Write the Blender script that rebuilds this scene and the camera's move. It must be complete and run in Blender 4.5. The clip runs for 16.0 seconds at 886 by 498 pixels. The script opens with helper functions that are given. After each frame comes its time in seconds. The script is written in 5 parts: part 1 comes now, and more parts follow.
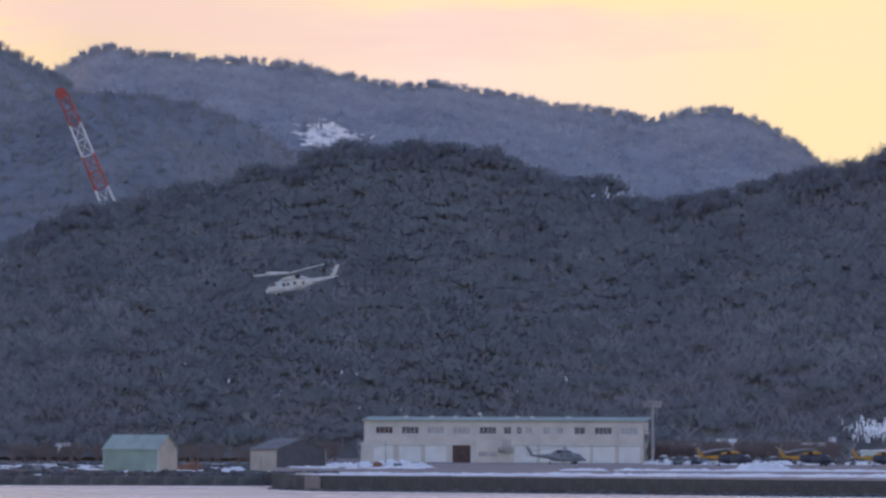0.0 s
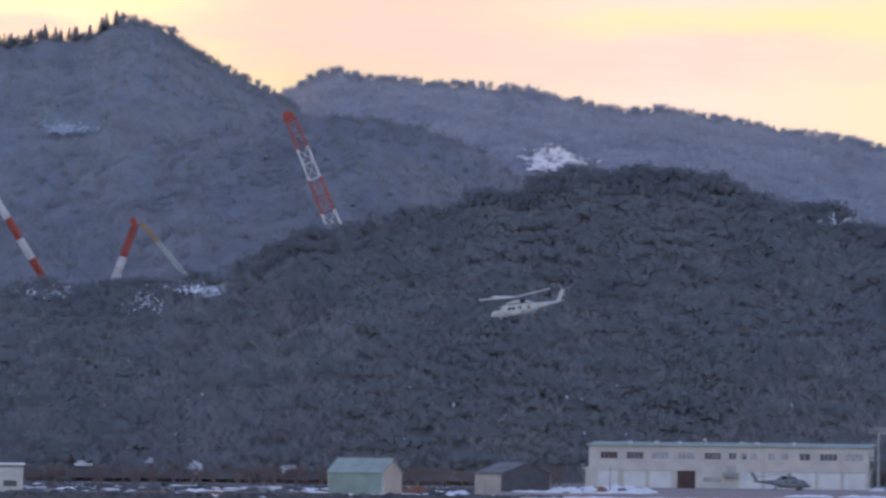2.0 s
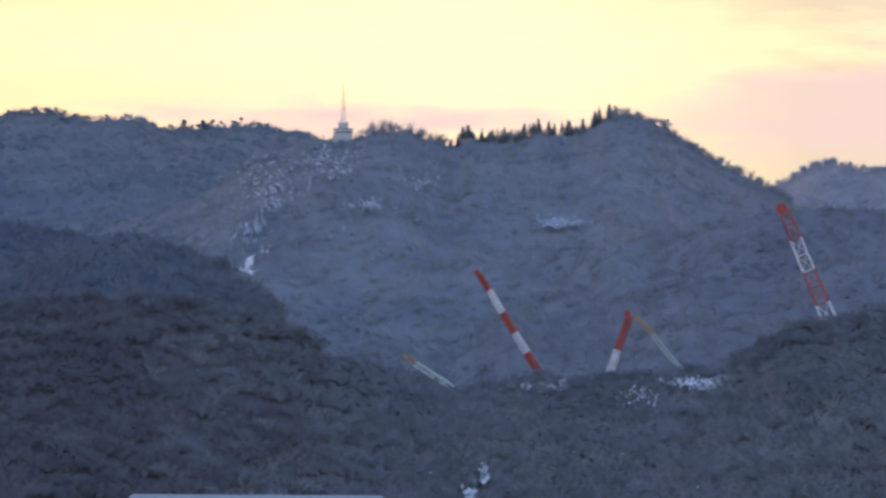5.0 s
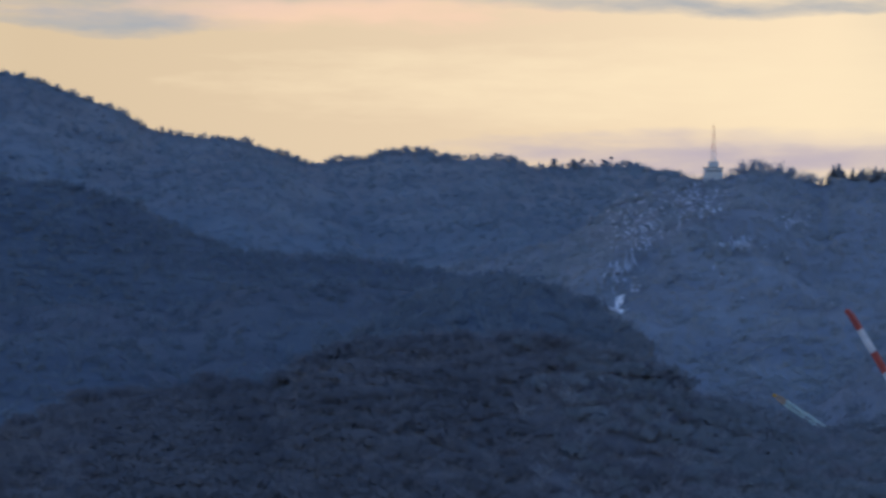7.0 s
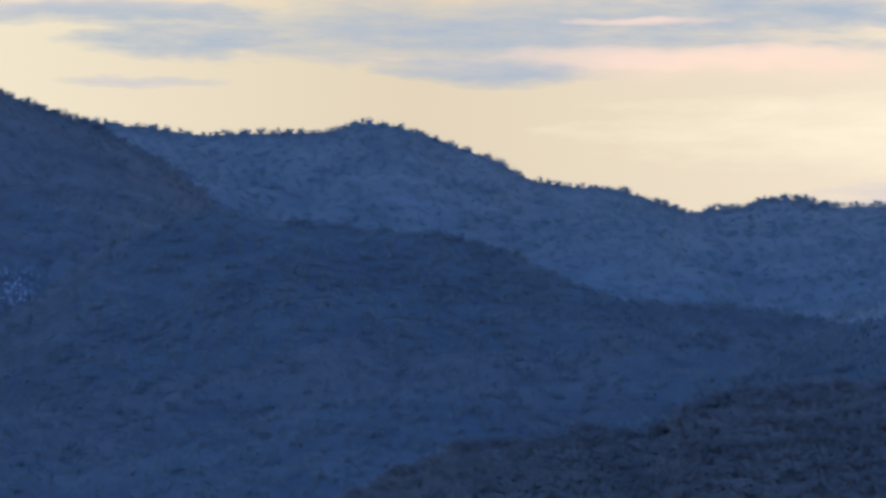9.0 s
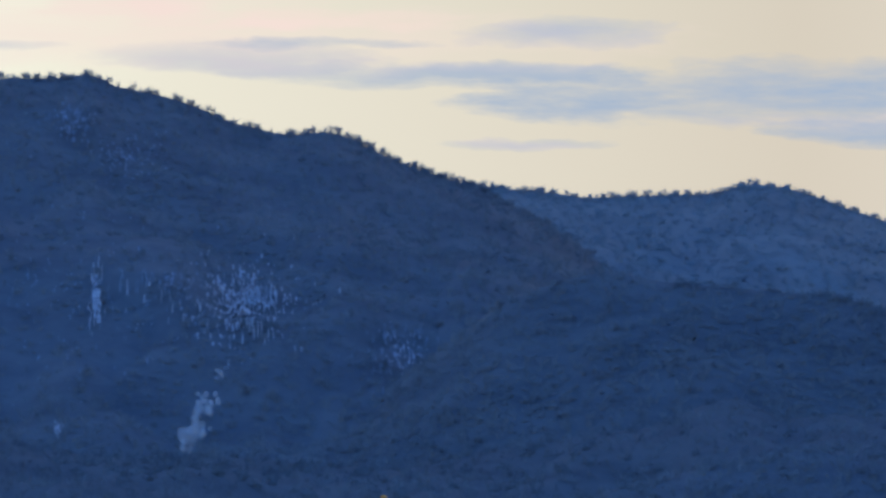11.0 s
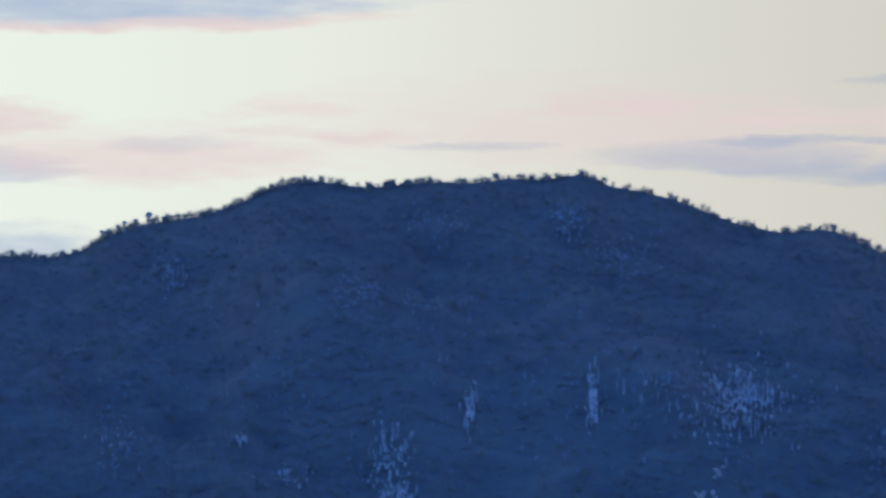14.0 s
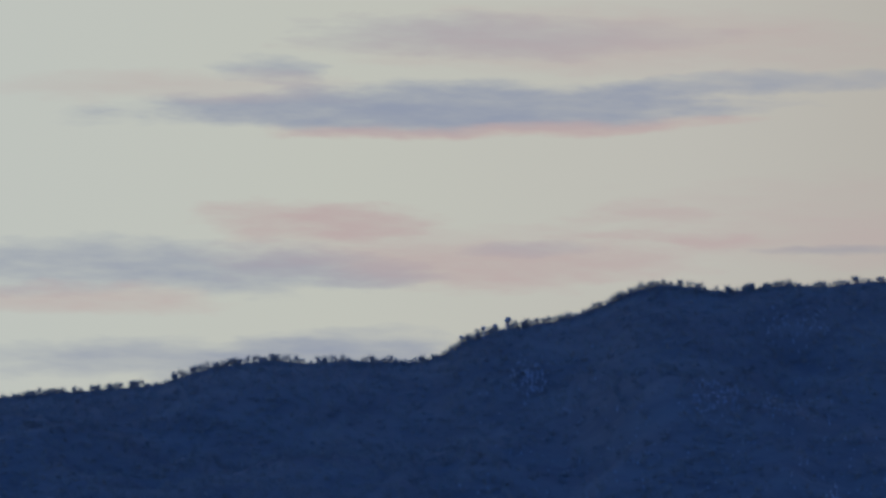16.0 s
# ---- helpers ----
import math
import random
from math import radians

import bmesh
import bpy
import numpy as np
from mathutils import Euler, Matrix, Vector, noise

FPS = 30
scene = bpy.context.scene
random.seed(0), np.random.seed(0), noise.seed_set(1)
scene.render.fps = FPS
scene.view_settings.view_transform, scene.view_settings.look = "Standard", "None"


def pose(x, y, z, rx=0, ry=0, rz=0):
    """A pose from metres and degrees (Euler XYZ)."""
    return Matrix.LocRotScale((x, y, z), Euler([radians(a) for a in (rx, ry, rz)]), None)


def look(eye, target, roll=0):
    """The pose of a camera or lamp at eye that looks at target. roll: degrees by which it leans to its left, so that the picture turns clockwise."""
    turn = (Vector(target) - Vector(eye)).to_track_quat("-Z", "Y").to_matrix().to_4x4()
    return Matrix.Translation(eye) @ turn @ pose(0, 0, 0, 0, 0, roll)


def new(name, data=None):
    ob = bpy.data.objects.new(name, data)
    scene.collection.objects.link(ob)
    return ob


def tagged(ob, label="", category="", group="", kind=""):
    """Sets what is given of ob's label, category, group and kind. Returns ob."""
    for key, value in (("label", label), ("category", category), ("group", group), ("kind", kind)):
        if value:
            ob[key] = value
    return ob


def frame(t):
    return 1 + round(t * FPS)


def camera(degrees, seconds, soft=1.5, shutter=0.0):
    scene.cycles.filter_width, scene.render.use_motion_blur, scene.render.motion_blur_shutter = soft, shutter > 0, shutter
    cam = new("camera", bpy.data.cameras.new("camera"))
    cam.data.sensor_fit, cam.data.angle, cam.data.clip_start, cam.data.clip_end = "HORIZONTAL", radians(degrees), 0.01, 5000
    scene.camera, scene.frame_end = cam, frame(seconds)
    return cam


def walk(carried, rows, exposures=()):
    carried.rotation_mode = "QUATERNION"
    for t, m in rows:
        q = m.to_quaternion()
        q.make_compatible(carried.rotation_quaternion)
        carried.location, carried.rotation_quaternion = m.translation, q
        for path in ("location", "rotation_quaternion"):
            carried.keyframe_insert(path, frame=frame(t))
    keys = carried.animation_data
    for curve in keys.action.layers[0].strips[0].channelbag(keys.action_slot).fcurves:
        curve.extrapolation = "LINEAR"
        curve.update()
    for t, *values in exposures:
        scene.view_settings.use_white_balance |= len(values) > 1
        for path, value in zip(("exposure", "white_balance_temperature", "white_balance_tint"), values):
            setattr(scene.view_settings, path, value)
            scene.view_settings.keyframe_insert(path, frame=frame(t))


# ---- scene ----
# Dusk over a wooded bay: a naval air station below winter hills, watched through a long lens on a tripod.
EYE = 14.0
# seconds, turn to the left, tilt, lean, in degrees
TURNS = [
    (0.0, 0.000, 1.924, 0.208),
    (0.5, 0.479, 2.029, 0.327),
    (1.0, 1.100, 2.080, 0.454),
    (1.5, 1.793, 2.121, 0.588),
    (2.0, 2.557, 2.183, 0.623),
    (2.5, 3.486, 2.282, 0.685),
    (3.0, 4.398, 2.465, 0.664),
    (3.5, 5.488, 2.650, 0.699),
    (4.0, 6.563, 2.859, 0.694),
    (4.2, 6.832, 2.923, 0.606),
    (6.3, 10.740, 3.487, 0.667),
    (6.5, 11.113, 3.502, 0.689),
    (7.0, 12.354, 3.577, 0.751),
    (7.5, 13.552, 3.693, 0.680),
    (8.0, 14.627, 3.804, 0.655),
    (8.5, 15.620, 3.971, 0.536),
    (9.0, 16.656, 4.084, 0.627),
    (9.5, 17.804, 4.243, 0.683),
    (9.7, 18.386, 4.337, 0.550),
    (11.8, 22.527, 4.965, 0.725),
    (12.0, 22.983, 5.048, 0.706),
    (12.5, 24.147, 5.314, 0.620),
    (13.0, 25.137, 5.492, 0.584),
    (13.5, 25.873, 5.686, 0.562),
    (14.0, 26.693, 5.807, 0.483),
    (14.5, 27.720, 6.034, 0.546),
    (15.0, 28.992, 6.395, 0.537),
    (15.5, 29.951, 6.690, 0.604),
    (16.0, 30.788, 6.950, 0.630),
]
cam = camera(10.0, 16.0, soft=2.6, shutter=0.4)
walk(cam,
     [(t, pose(0, 0, EYE, 90 + up, 0, turn) @ pose(0, 0, 0, 0, 0, lean)) for t, turn, up, lean in TURNS],
     exposures=[(0.0, 2.25, 5900, 45), (1.5, 2.33, 5900, 45), (2.5, 2.42, 5880, 44), (3.5, 2.66, 5800, 41), (4.2, 2.68, 5800, 41), (6.3, 1.6, 5050, 35), (7.5, 1.72, 4750, 34), (9.7, 1.88, 4350, 31), (12.0, 1.65, 4200, 32), (14.5, 1.46, 4110, 34), (15.5, 1.03, 4200, 37), (16.0, 0.82, 4220, 38)])

# ---- sky and sun ----
world = bpy.data.worlds.new("dusk")
scene.world = world
world.use_nodes = True
wn = world.node_tree.nodes
sky = wn.new("ShaderNodeTexSky")
sky.sky_type = "NISHITA"
sky.sun_disc = False
sky.sun_elevation, sky.sun_rotation = radians(3.0), radians(6.0)
sky.ozone_density, sky.dust_density = 1.6, 0.6
world.node_tree.links.new(sky.outputs[0], wn["Background"].inputs[0])
wn["Background"].inputs[1].default_value = 0.15
sun = new("sun", bpy.data.lights.new("sun", "SUN"))
sun.data.energy, sun.data.angle, sun.data.color = 0.5, radians(10), (1.0, 0.82, 0.66)
sun.matrix_world = look((0, 0, 0), (-0.1, -1.0, -0.06))


# ---- materials ----
def mat(name, a, b=None, size=1.0, rough=0.85, metal=0.0, bump=0.0, fine=None, mid=(0.35, 0.65), spec=0.3):
    """Two colours mixed by noise of that size in metres, a finer grain on top, and relief."""
    m = bpy.data.materials.new(name)
    m.use_nodes = True
    n, l = m.node_tree.nodes, m.node_tree.links
    p = n["Principled BSDF"]
    p.inputs["Roughness"].default_value, p.inputs["Metallic"].default_value = rough, metal
    p.inputs["Specular IOR Level"].default_value = spec
    b = b or [c * 0.75 for c in a]
    co = n.new("ShaderNodeTexCoord")
    big, small = n.new("ShaderNodeTexNoise"), n.new("ShaderNodeTexNoise")
    big.inputs["Scale"].default_value = 1 / size
    big.inputs["Detail"].default_value = 6
    small.inputs["Scale"].default_value = 1 / (fine or size * 0.12)
    small.inputs["Detail"].default_value = 4
    for t in (big, small):
        l.new(co.outputs["Object"], t.inputs["Vector"])
    mix = n.new("ShaderNodeMath")
    mix.operation = "MULTIPLY_ADD"
    l.new(small.outputs[0], mix.inputs[0])
    mix.inputs[1].default_value = 0.35
    l.new(big.outputs[0], mix.inputs[2])
    ramp = n.new("ShaderNodeValToRGB")
    ramp.color_ramp.elements[0].position, ramp.color_ramp.elements[1].position = mid[0] + 0.17, mid[1] + 0.17
    ramp.color_ramp.elements[0].color, ramp.color_ramp.elements[1].color = (*a, 1), (*b, 1)
    l.new(mix.outputs[0], ramp.inputs[0])
    l.new(ramp.outputs[0], p.inputs["Base Color"])
    if bump:
        bu = n.new("ShaderNodeBump")
        bu.inputs["Strength"].default_value, bu.inputs["Distance"].default_value = 0.6, bump
        l.new(mix.outputs[0], bu.inputs["Height"])
        l.new(bu.outputs[0], p.inputs["Normal"])
    return m


M_LITTER = mat("leaf_litter", (0.105, 0.099, 0.104), (0.150, 0.147, 0.151), 30, 0.95, spec=0.1)
M_EVERGREEN = mat("evergreen_leaves", (0.150, 0.158, 0.164), (0.184, 0.191, 0.196), 24, 0.95, fine=1.2, spec=0.1)
M_BARE = mat("bare_twigs", (0.206, 0.197, 0.208), (0.264, 0.261, 0.264), 30, 0.9, fine=4)
M_DEEP = mat("deep_evergreen_leaves", (0.102, 0.100, 0.109), (0.144, 0.141, 0.148), 24, 0.95, fine=1.2, spec=0.1)
M_DEEP_BARE = mat("dark_bare_twigs", (0.137, 0.131, 0.135), (0.184, 0.172, 0.176), 30, 0.9, fine=4)
M_DOME = mat("dome_leaves", (0.125, 0.125, 0.135), (0.155, 0.153, 0.163), 24, 0.95, fine=1.2, spec=0.1)
# Middle hills: distance haze goes into these colours as a blue tint.
M_MID_HAZED_LITTER = mat("mid_hazed_litter", (0.081, 0.093, 0.110), (0.109, 0.123, 0.138), 50, 0.95, spec=0.1)
M_MID_HAZED_EVERGREEN = mat("mid_hazed_evergreens", (0.095, 0.109, 0.130), (0.121, 0.139, 0.157), 40, 0.95, fine=2.5, spec=0.1)
M_MID_HAZED_BARE = mat("mid_hazed_twigs", (0.119, 0.132, 0.154), (0.149, 0.167, 0.185), 50, 0.9, fine=6)
# Haze over the farthest ridge is put into its colours: palest and bluest.
M_FAR_HAZED_LITTER = mat("far_hazed_litter", (0.206, 0.224, 0.268), (0.263, 0.283, 0.327), 60, 0.95, spec=0.1)
M_FAR_HAZED_EVERGREEN = mat("far_hazed_evergreens", (0.251, 0.271, 0.320), (0.308, 0.330, 0.372), 60, 0.95, fine=3, spec=0.1)
M_FAR_HAZED_BARE = mat("far_hazed_twigs", (0.297, 0.317, 0.361), (0.365, 0.382, 0.425), 60, 0.9, fine=9)
# Peak woods: distance haze mixed into the colours, a step below the ridge.
M_PEAK_HAZED_LITTER = mat("peak_hazed_litter", (0.190, 0.201, 0.219), (0.237, 0.250, 0.262), 60, 0.95, spec=0.1)
M_PEAK_HAZED_EVERGREEN = mat("peak_hazed_evergreens", (0.202, 0.216, 0.233), (0.243, 0.260, 0.268), 60, 0.95, fine=3, spec=0.1)
M_PEAK_HAZED_BARE = mat("peak_hazed_twigs", (0.243, 0.252, 0.262), (0.296, 0.303, 0.307), 60, 0.95, fine=9, spec=0.1)
# Long ridge: woodland tinted blue in the colour to stand for haze.
M_LONG_HAZED_LITTER = mat("long_hazed_litter", (0.134, 0.165, 0.197), (0.167, 0.204, 0.236), 60, 0.95, spec=0.1)
M_LONG_HAZED_EVERGREEN = mat("long_ridge_evergreens", (0.156, 0.189, 0.224), (0.189, 0.227, 0.259), 60, 0.95, fine=3, spec=0.1)
M_LONG_HAZED_BARE = mat("long_hazed_twigs", (0.172, 0.207, 0.242), (0.209, 0.251, 0.284), 60, 0.95, fine=9, spec=0.1)
# Spur in front: same woodland with a little less haze in its colours.
M_SPUR_HAZED_LITTER = mat("spur_hazed_litter", (0.174, 0.183, 0.199), (0.211, 0.217, 0.231), 60, 0.95, spec=0.1)
M_SPUR_HAZED_EVERGREEN = mat("spur_hazed_evergreens", (0.174, 0.185, 0.202), (0.206, 0.217, 0.231), 60, 0.95, fine=3, spec=0.1)
M_SPUR_HAZED_BARE = mat("spur_hazed_twigs", (0.206, 0.210, 0.221), (0.247, 0.248, 0.258), 60, 0.95, fine=9, spec=0.1)
# Bluish set for knoll, low and dark hills; haze tint is in the colour.
M_BLUE_HAZED_LITTER = mat("blue_hazed_litter", (0.088, 0.102, 0.123), (0.119, 0.136, 0.154), 60, 0.95, spec=0.1)
M_BLUE_HAZED_EVERGREEN = mat("blue_hazed_evergreens", (0.119, 0.136, 0.156), (0.148, 0.166, 0.185), 60, 0.95, fine=3, spec=0.1)
M_BLUE_HAZED_BARE = mat("blue_hazed_twigs", (0.127, 0.144, 0.163), (0.159, 0.177, 0.194), 60, 0.9, fine=9)
# Snowy hill: haze blue mixed into litter and tree colours.
M_SNOWY_HAZED_LITTER = mat("snowy_hazed_litter", (0.093, 0.107, 0.130), (0.126, 0.143, 0.163), 60, 0.95, spec=0.1)
M_SNOWY_HAZED_EVERGREEN = mat("snowy_hill_evergreens", (0.126, 0.143, 0.165), (0.157, 0.176, 0.197), 60, 0.95, fine=3, spec=0.1)
M_SNOWY_HAZED_BARE = mat("snowy_hazed_twigs", (0.135, 0.152, 0.172), (0.169, 0.187, 0.205), 60, 0.9, fine=9)
M_SNOW = mat("snow", (0.80, 0.79, 0.77), (0.62, 0.62, 0.62), 6, 0.7, bump=0.1)
# Slope snow kept dull and bluish in colour, as haze would show it.
M_THIN_HAZED_SNOW = mat("thin_hazed_snow", (0.194, 0.236, 0.302), (0.122, 0.149, 0.202), 6, 0.8, bump=0.1)
M_HAZED_HILL_SNOW = mat("hazed_hill_snow", (0.378, 0.410, 0.459), (0.216, 0.239, 0.279), 12, 0.8, bump=0.1)
M_HAZED_PEAK_SNOW = mat("hazed_peak_snow", (0.459, 0.474, 0.503), (0.311, 0.326, 0.355), 12, 0.8)
M_SOIL = mat("soil", (0.12, 0.105, 0.095), (0.20, 0.18, 0.17), 12, 0.95, bump=0.1)
M_APRON = mat("apron_concrete", (0.26, 0.205, 0.185), (0.20, 0.16, 0.15), 9, 0.9, bump=0.02)
M_QUAY = mat("quay_concrete", (0.06, 0.056, 0.053), (0.10, 0.093, 0.088), 5, 0.9, bump=0.06)
M_DARK_STONE = mat("wet_stone", (0.06, 0.06, 0.065), (0.13, 0.125, 0.12), 2, 0.85, bump=0.1)

water = mat("bay_water", (0.31, 0.335, 0.325), (0.37, 0.395, 0.385), 40, 0.25, spec=0.6)
wnod, wl = water.node_tree.nodes, water.node_tree.links
wv = wnod.new("ShaderNodeTexNoise")
wv.inputs["Scale"].default_value, wv.inputs["Detail"].default_value = 0.5, 5
wco = wnod.new("ShaderNodeTexCoord")
wb = wnod.new("ShaderNodeBump")
wb.inputs["Strength"].default_value, wb.inputs["Distance"].default_value = 1.0, 1.2
wl.new(wco.outputs["Object"], wv.inputs["Vector"])
wl.new(wv.outputs[0], wb.inputs["Height"])
wl.new(wb.outputs[0], wnod["Principled BSDF"].inputs["Normal"])


# ---- helpers for building ----
def bearing(az, d, z=0.0):
    """A place by its turn to the left in degrees, its distance and its height."""
    return Vector((-math.sin(radians(az)) * d, math.cos(radians(az)) * d, z))


def sight(az, el, d):
    return bearing(az, d, EYE + d * math.tan(radians(el)))


def mesh_from(name, verts, faces, material, smooth=False):
    """A mesh from arrays of vertices and of triangles or quads."""
    verts, faces = np.asarray(verts, np.float32), np.asarray(faces, np.int32)
    me = bpy.data.meshes.new(name)
    k = faces.shape[1]
    me.vertices.add(len(verts))
    me.vertices.foreach_set("co", verts.ravel())
    me.loops.add(faces.size)
    me.loops.foreach_set("vertex_index", faces.ravel())
    me.polygons.add(len(faces))
    me.polygons.foreach_set("loop_start", np.arange(0, faces.size, k, dtype=np.int32))
    me.polygons.foreach_set("loop_total", np.full(len(faces), k, np.int32))
    me.polygons.foreach_set("use_smooth", np.full(len(faces), smooth))
    me.materials.append(material)
    me.update(calc_edges=True)
    return me


def value_noise(x, y, seed):
    """Smooth noise between -1 and 1 on a lattice of step one."""
    def lattice(i, j):
        h = (i * 374761393 + j * 668265263 + seed * 974634777) & 0x7FFFFFFF
        h = ((h ^ (h >> 13)) * 1274126177) & 0x7FFFFFFF
        return ((h ^ (h >> 16)) & 0xFFFF) / 32767.5 - 1
    x, y = np.asarray(x, float), np.asarray(y, float)
    i, j = np.floor(x).astype(np.int64), np.floor(y).astype(np.int64)
    u, v = x - i, y - j
    u, v = u * u * (3 - 2 * u), v * v * (3 - 2 * v)
    top = lattice(i, j) * (1 - u) + lattice(i + 1, j) * u
    low = lattice(i, j + 1) * (1 - u) + lattice(i + 1, j + 1) * u
    return top * (1 - v) + low * v


def fbm(x, y, seed, octaves=4):
    total, amp = 0, 1
    for k in range(octaves):
        total, amp = total + amp * value_noise(x * 2 ** k, y * 2 ** k, seed + 17 * k), amp * 0.5
    return total / 1.8


# ---- hills ----
class Hill:
    """A wooded ridge: its outline by turn and height of sight, the distances of crest and foot, and the canopy's height."""

    def __init__(self, outline, crest, foot, foot_z, canopy, relief, seed, power=0.85, gully=60.0):
        self.az, self.el = np.array([p[0] for p in outline]), np.array([p[1] for p in outline])
        self.crest, self.foot, self.foot_z, self.canopy = crest, foot, foot_z, canopy
        self.relief, self.seed, self.power, self.gully = relief, seed, power, gully

    def top(self, az):
        return EYE + self.crest * np.tan(np.radians(np.interp(az, self.az, self.el))) - self.canopy * 0.12

    def z(self, az, r):
        u = (r - self.foot) / (self.crest - self.foot)
        s = np.clip(u, 0, 1)
        rise = np.maximum(self.top(az) - self.foot_z, 0) * s ** self.power
        x = np.radians(az) * self.crest
        bumps = self.relief * 4 * s * (1 - s) * fbm(x / self.gully + 0.6 * fbm(x / 90, r / 120, self.seed + 5), r / (self.gully * 2.6), self.seed)
        back = np.maximum(u - 1, 0) * (self.crest - self.foot) * 0.35
        return self.foot_z + rise + bumps - back

    def ground(self, name, material, step):
        a = np.arange(self.az[0], self.az[-1] + 1e-6, math.degrees(step / self.crest))
        r = np.concatenate([np.arange(self.foot, self.crest, step), self.crest + np.array([0, 40, 120])])
        A, R = np.meshgrid(a, r, indexing="ij")
        Z = self.z(A, R)
        v = np.stack([-np.sin(np.radians(A)) * R, np.cos(np.radians(A)) * R, Z], -1).reshape(-1, 3)
        n, m = len(a), len(r)
        i = (np.arange(n - 1)[:, None] * m + np.arange(m - 1)[None]).ravel()
        ob = new(name, mesh_from(name, v, np.stack([i, i + 1, i + m + 1, i + m], 1)[:, ::-1], material, True))
        return tagged(ob, kind="structure")

    def meet(self, az, el):
        """The distance at which a line of sight meets the slope."""
        r = np.linspace(self.foot, self.crest, 400)
        e = np.degrees(np.arctan2(self.z(np.full_like(r, az), r) + self.canopy * 0.3 - EYE, r))
        k = np.argmax(e >= el)
        return float(r[k]) if e.max() >= el else self.crest

    def snow(self, az, el, wide, tall, material, seed, cover=0.0, cell=2.6, lift=1.6, steep=1.0):
        """A ragged snowfield draped on the slope about a line of sight; sizes in degrees. Returns the mask for the trees."""
        r0, r1 = self.meet(az, el - tall), self.meet(az, el + tall)
        w = math.radians(wide) * self.crest

        def inside(a, r):
            x, y = (a - az) / wide, (r - (r0 + r1) / 2) / max((r1 - r0) / 2, 1)
            if steep > 1:
                lace = fbm(np.radians(a) * self.crest / 4.5, r / (4.5 * steep), seed, 4)
                return 0.7 * (x * x + y * y) + 1.25 * lace < 0.8 + cover
            ragged = fbm(np.radians(a) * self.crest / (w * 0.12 + 5), r / ((w * 0.12 + 8) * steep), seed, 6)
            return x * x + y * y + 1.25 * ragged < 0.8 + cover
        a = np.arange(az - 1.7 * wide, az + 1.7 * wide, math.degrees(cell / self.crest))
        r = np.arange(max(r0 - 0.8 * (r1 - r0), self.foot), min(r1 + 0.8 * (r1 - r0) + 2, self.crest), cell * 1.5)
        if len(r) < 3 or len(a) < 3:
            return inside
        A, R = np.meshgrid(a, r, indexing="ij")
        Z = self.z(A, R) + lift
        v = np.stack([-np.sin(np.radians(A)) * R, np.cos(np.radians(A)) * R, Z], -1).reshape(-1, 3)
        n, m = len(a), len(r)
        keep = inside(A + math.degrees(cell / self.crest) / 2, R + cell / 2)[:-1, :-1].ravel()
        i = (np.arange(n - 1)[:, None] * m + np.arange(m - 1)[None]).ravel()[keep]
        if len(i):
            ob = new("snowfield", mesh_from("snowfield", v, np.stack([i + m, i + m + 1, i + 1, i], 1), material, True))
            tagged(ob, "ragged patch of old snow on the wooded slope", "snow", kind="stuff")
        return inside if steep == 1 else (lambda a, r: ((a - az) / wide) ** 2 + ((r - (r0 + r1) / 2) / max((r1 - r0) / 2, 1)) ** 2 < 0.6)


def flecks(hill, material, seed, rows, size=1.0, label="thin broken snow showing between the trees of the slope"):
    """Snow in short streaks that run down the slope: rows of turn, height, half width, half height in degrees, how many and how long.
    Returns masks that thin the trees there."""
    rng = np.random.default_rng(seed)
    verts, faces, masks = [], [], []
    grid = np.linspace(hill.foot, hill.crest, 500)
    for az, el, wide, tall, count, long in rows:
        for k in range(int(count * 2.2)):
            a, e = az + rng.normal(0, 0.55) * wide, el + rng.normal(0, 0.55) * tall
            up = np.degrees(np.arctan2(hill.z(np.full_like(grid, a), grid) + hill.canopy * 0.4 - EYE, grid))
            r = grid[np.argmax(up >= e)] if up.max() >= e else hill.crest
            w, n, l = rng.uniform(0.15, 0.75) * size * hill.crest / 4000, 7, long * rng.uniform(0.15, 0.9)
            skew = rng.uniform(-0.5, 0.5)
            t = 2 * math.pi * np.arange(n) / n
            q = rng.uniform(0.5, 1.3, n)
            rr = np.clip(r + l * q * np.sin(t), hill.foot, hill.crest)
            aa = a + np.degrees((w * q * np.cos(t) + skew * w * np.sin(t)) / hill.crest)
            zz = hill.z(aa, rr) + hill.canopy * 0.5
            first = len(verts)
            verts += [(-math.sin(radians(x)) * y, math.cos(radians(x)) * y, z) for x, y, z in zip(aa, rr, zz)]
            faces += [(first, first + j, first + j + 1) for j in range(1, n - 1)]
        mid = hill.meet(az, el)
        half = max(hill.meet(az, el + tall) - mid, 8)
        if count >= 40:
            masks.append(lambda x, y, az=az, wide=wide, mid=mid, half=half: ((x - az) / wide) ** 2 + ((y - mid) / half) ** 2 < 0.5)
    ob = new("snowfield", mesh_from("snowfield", verts, faces, material, True))
    tagged(ob, label, "snow", kind="stuff")
    return masks


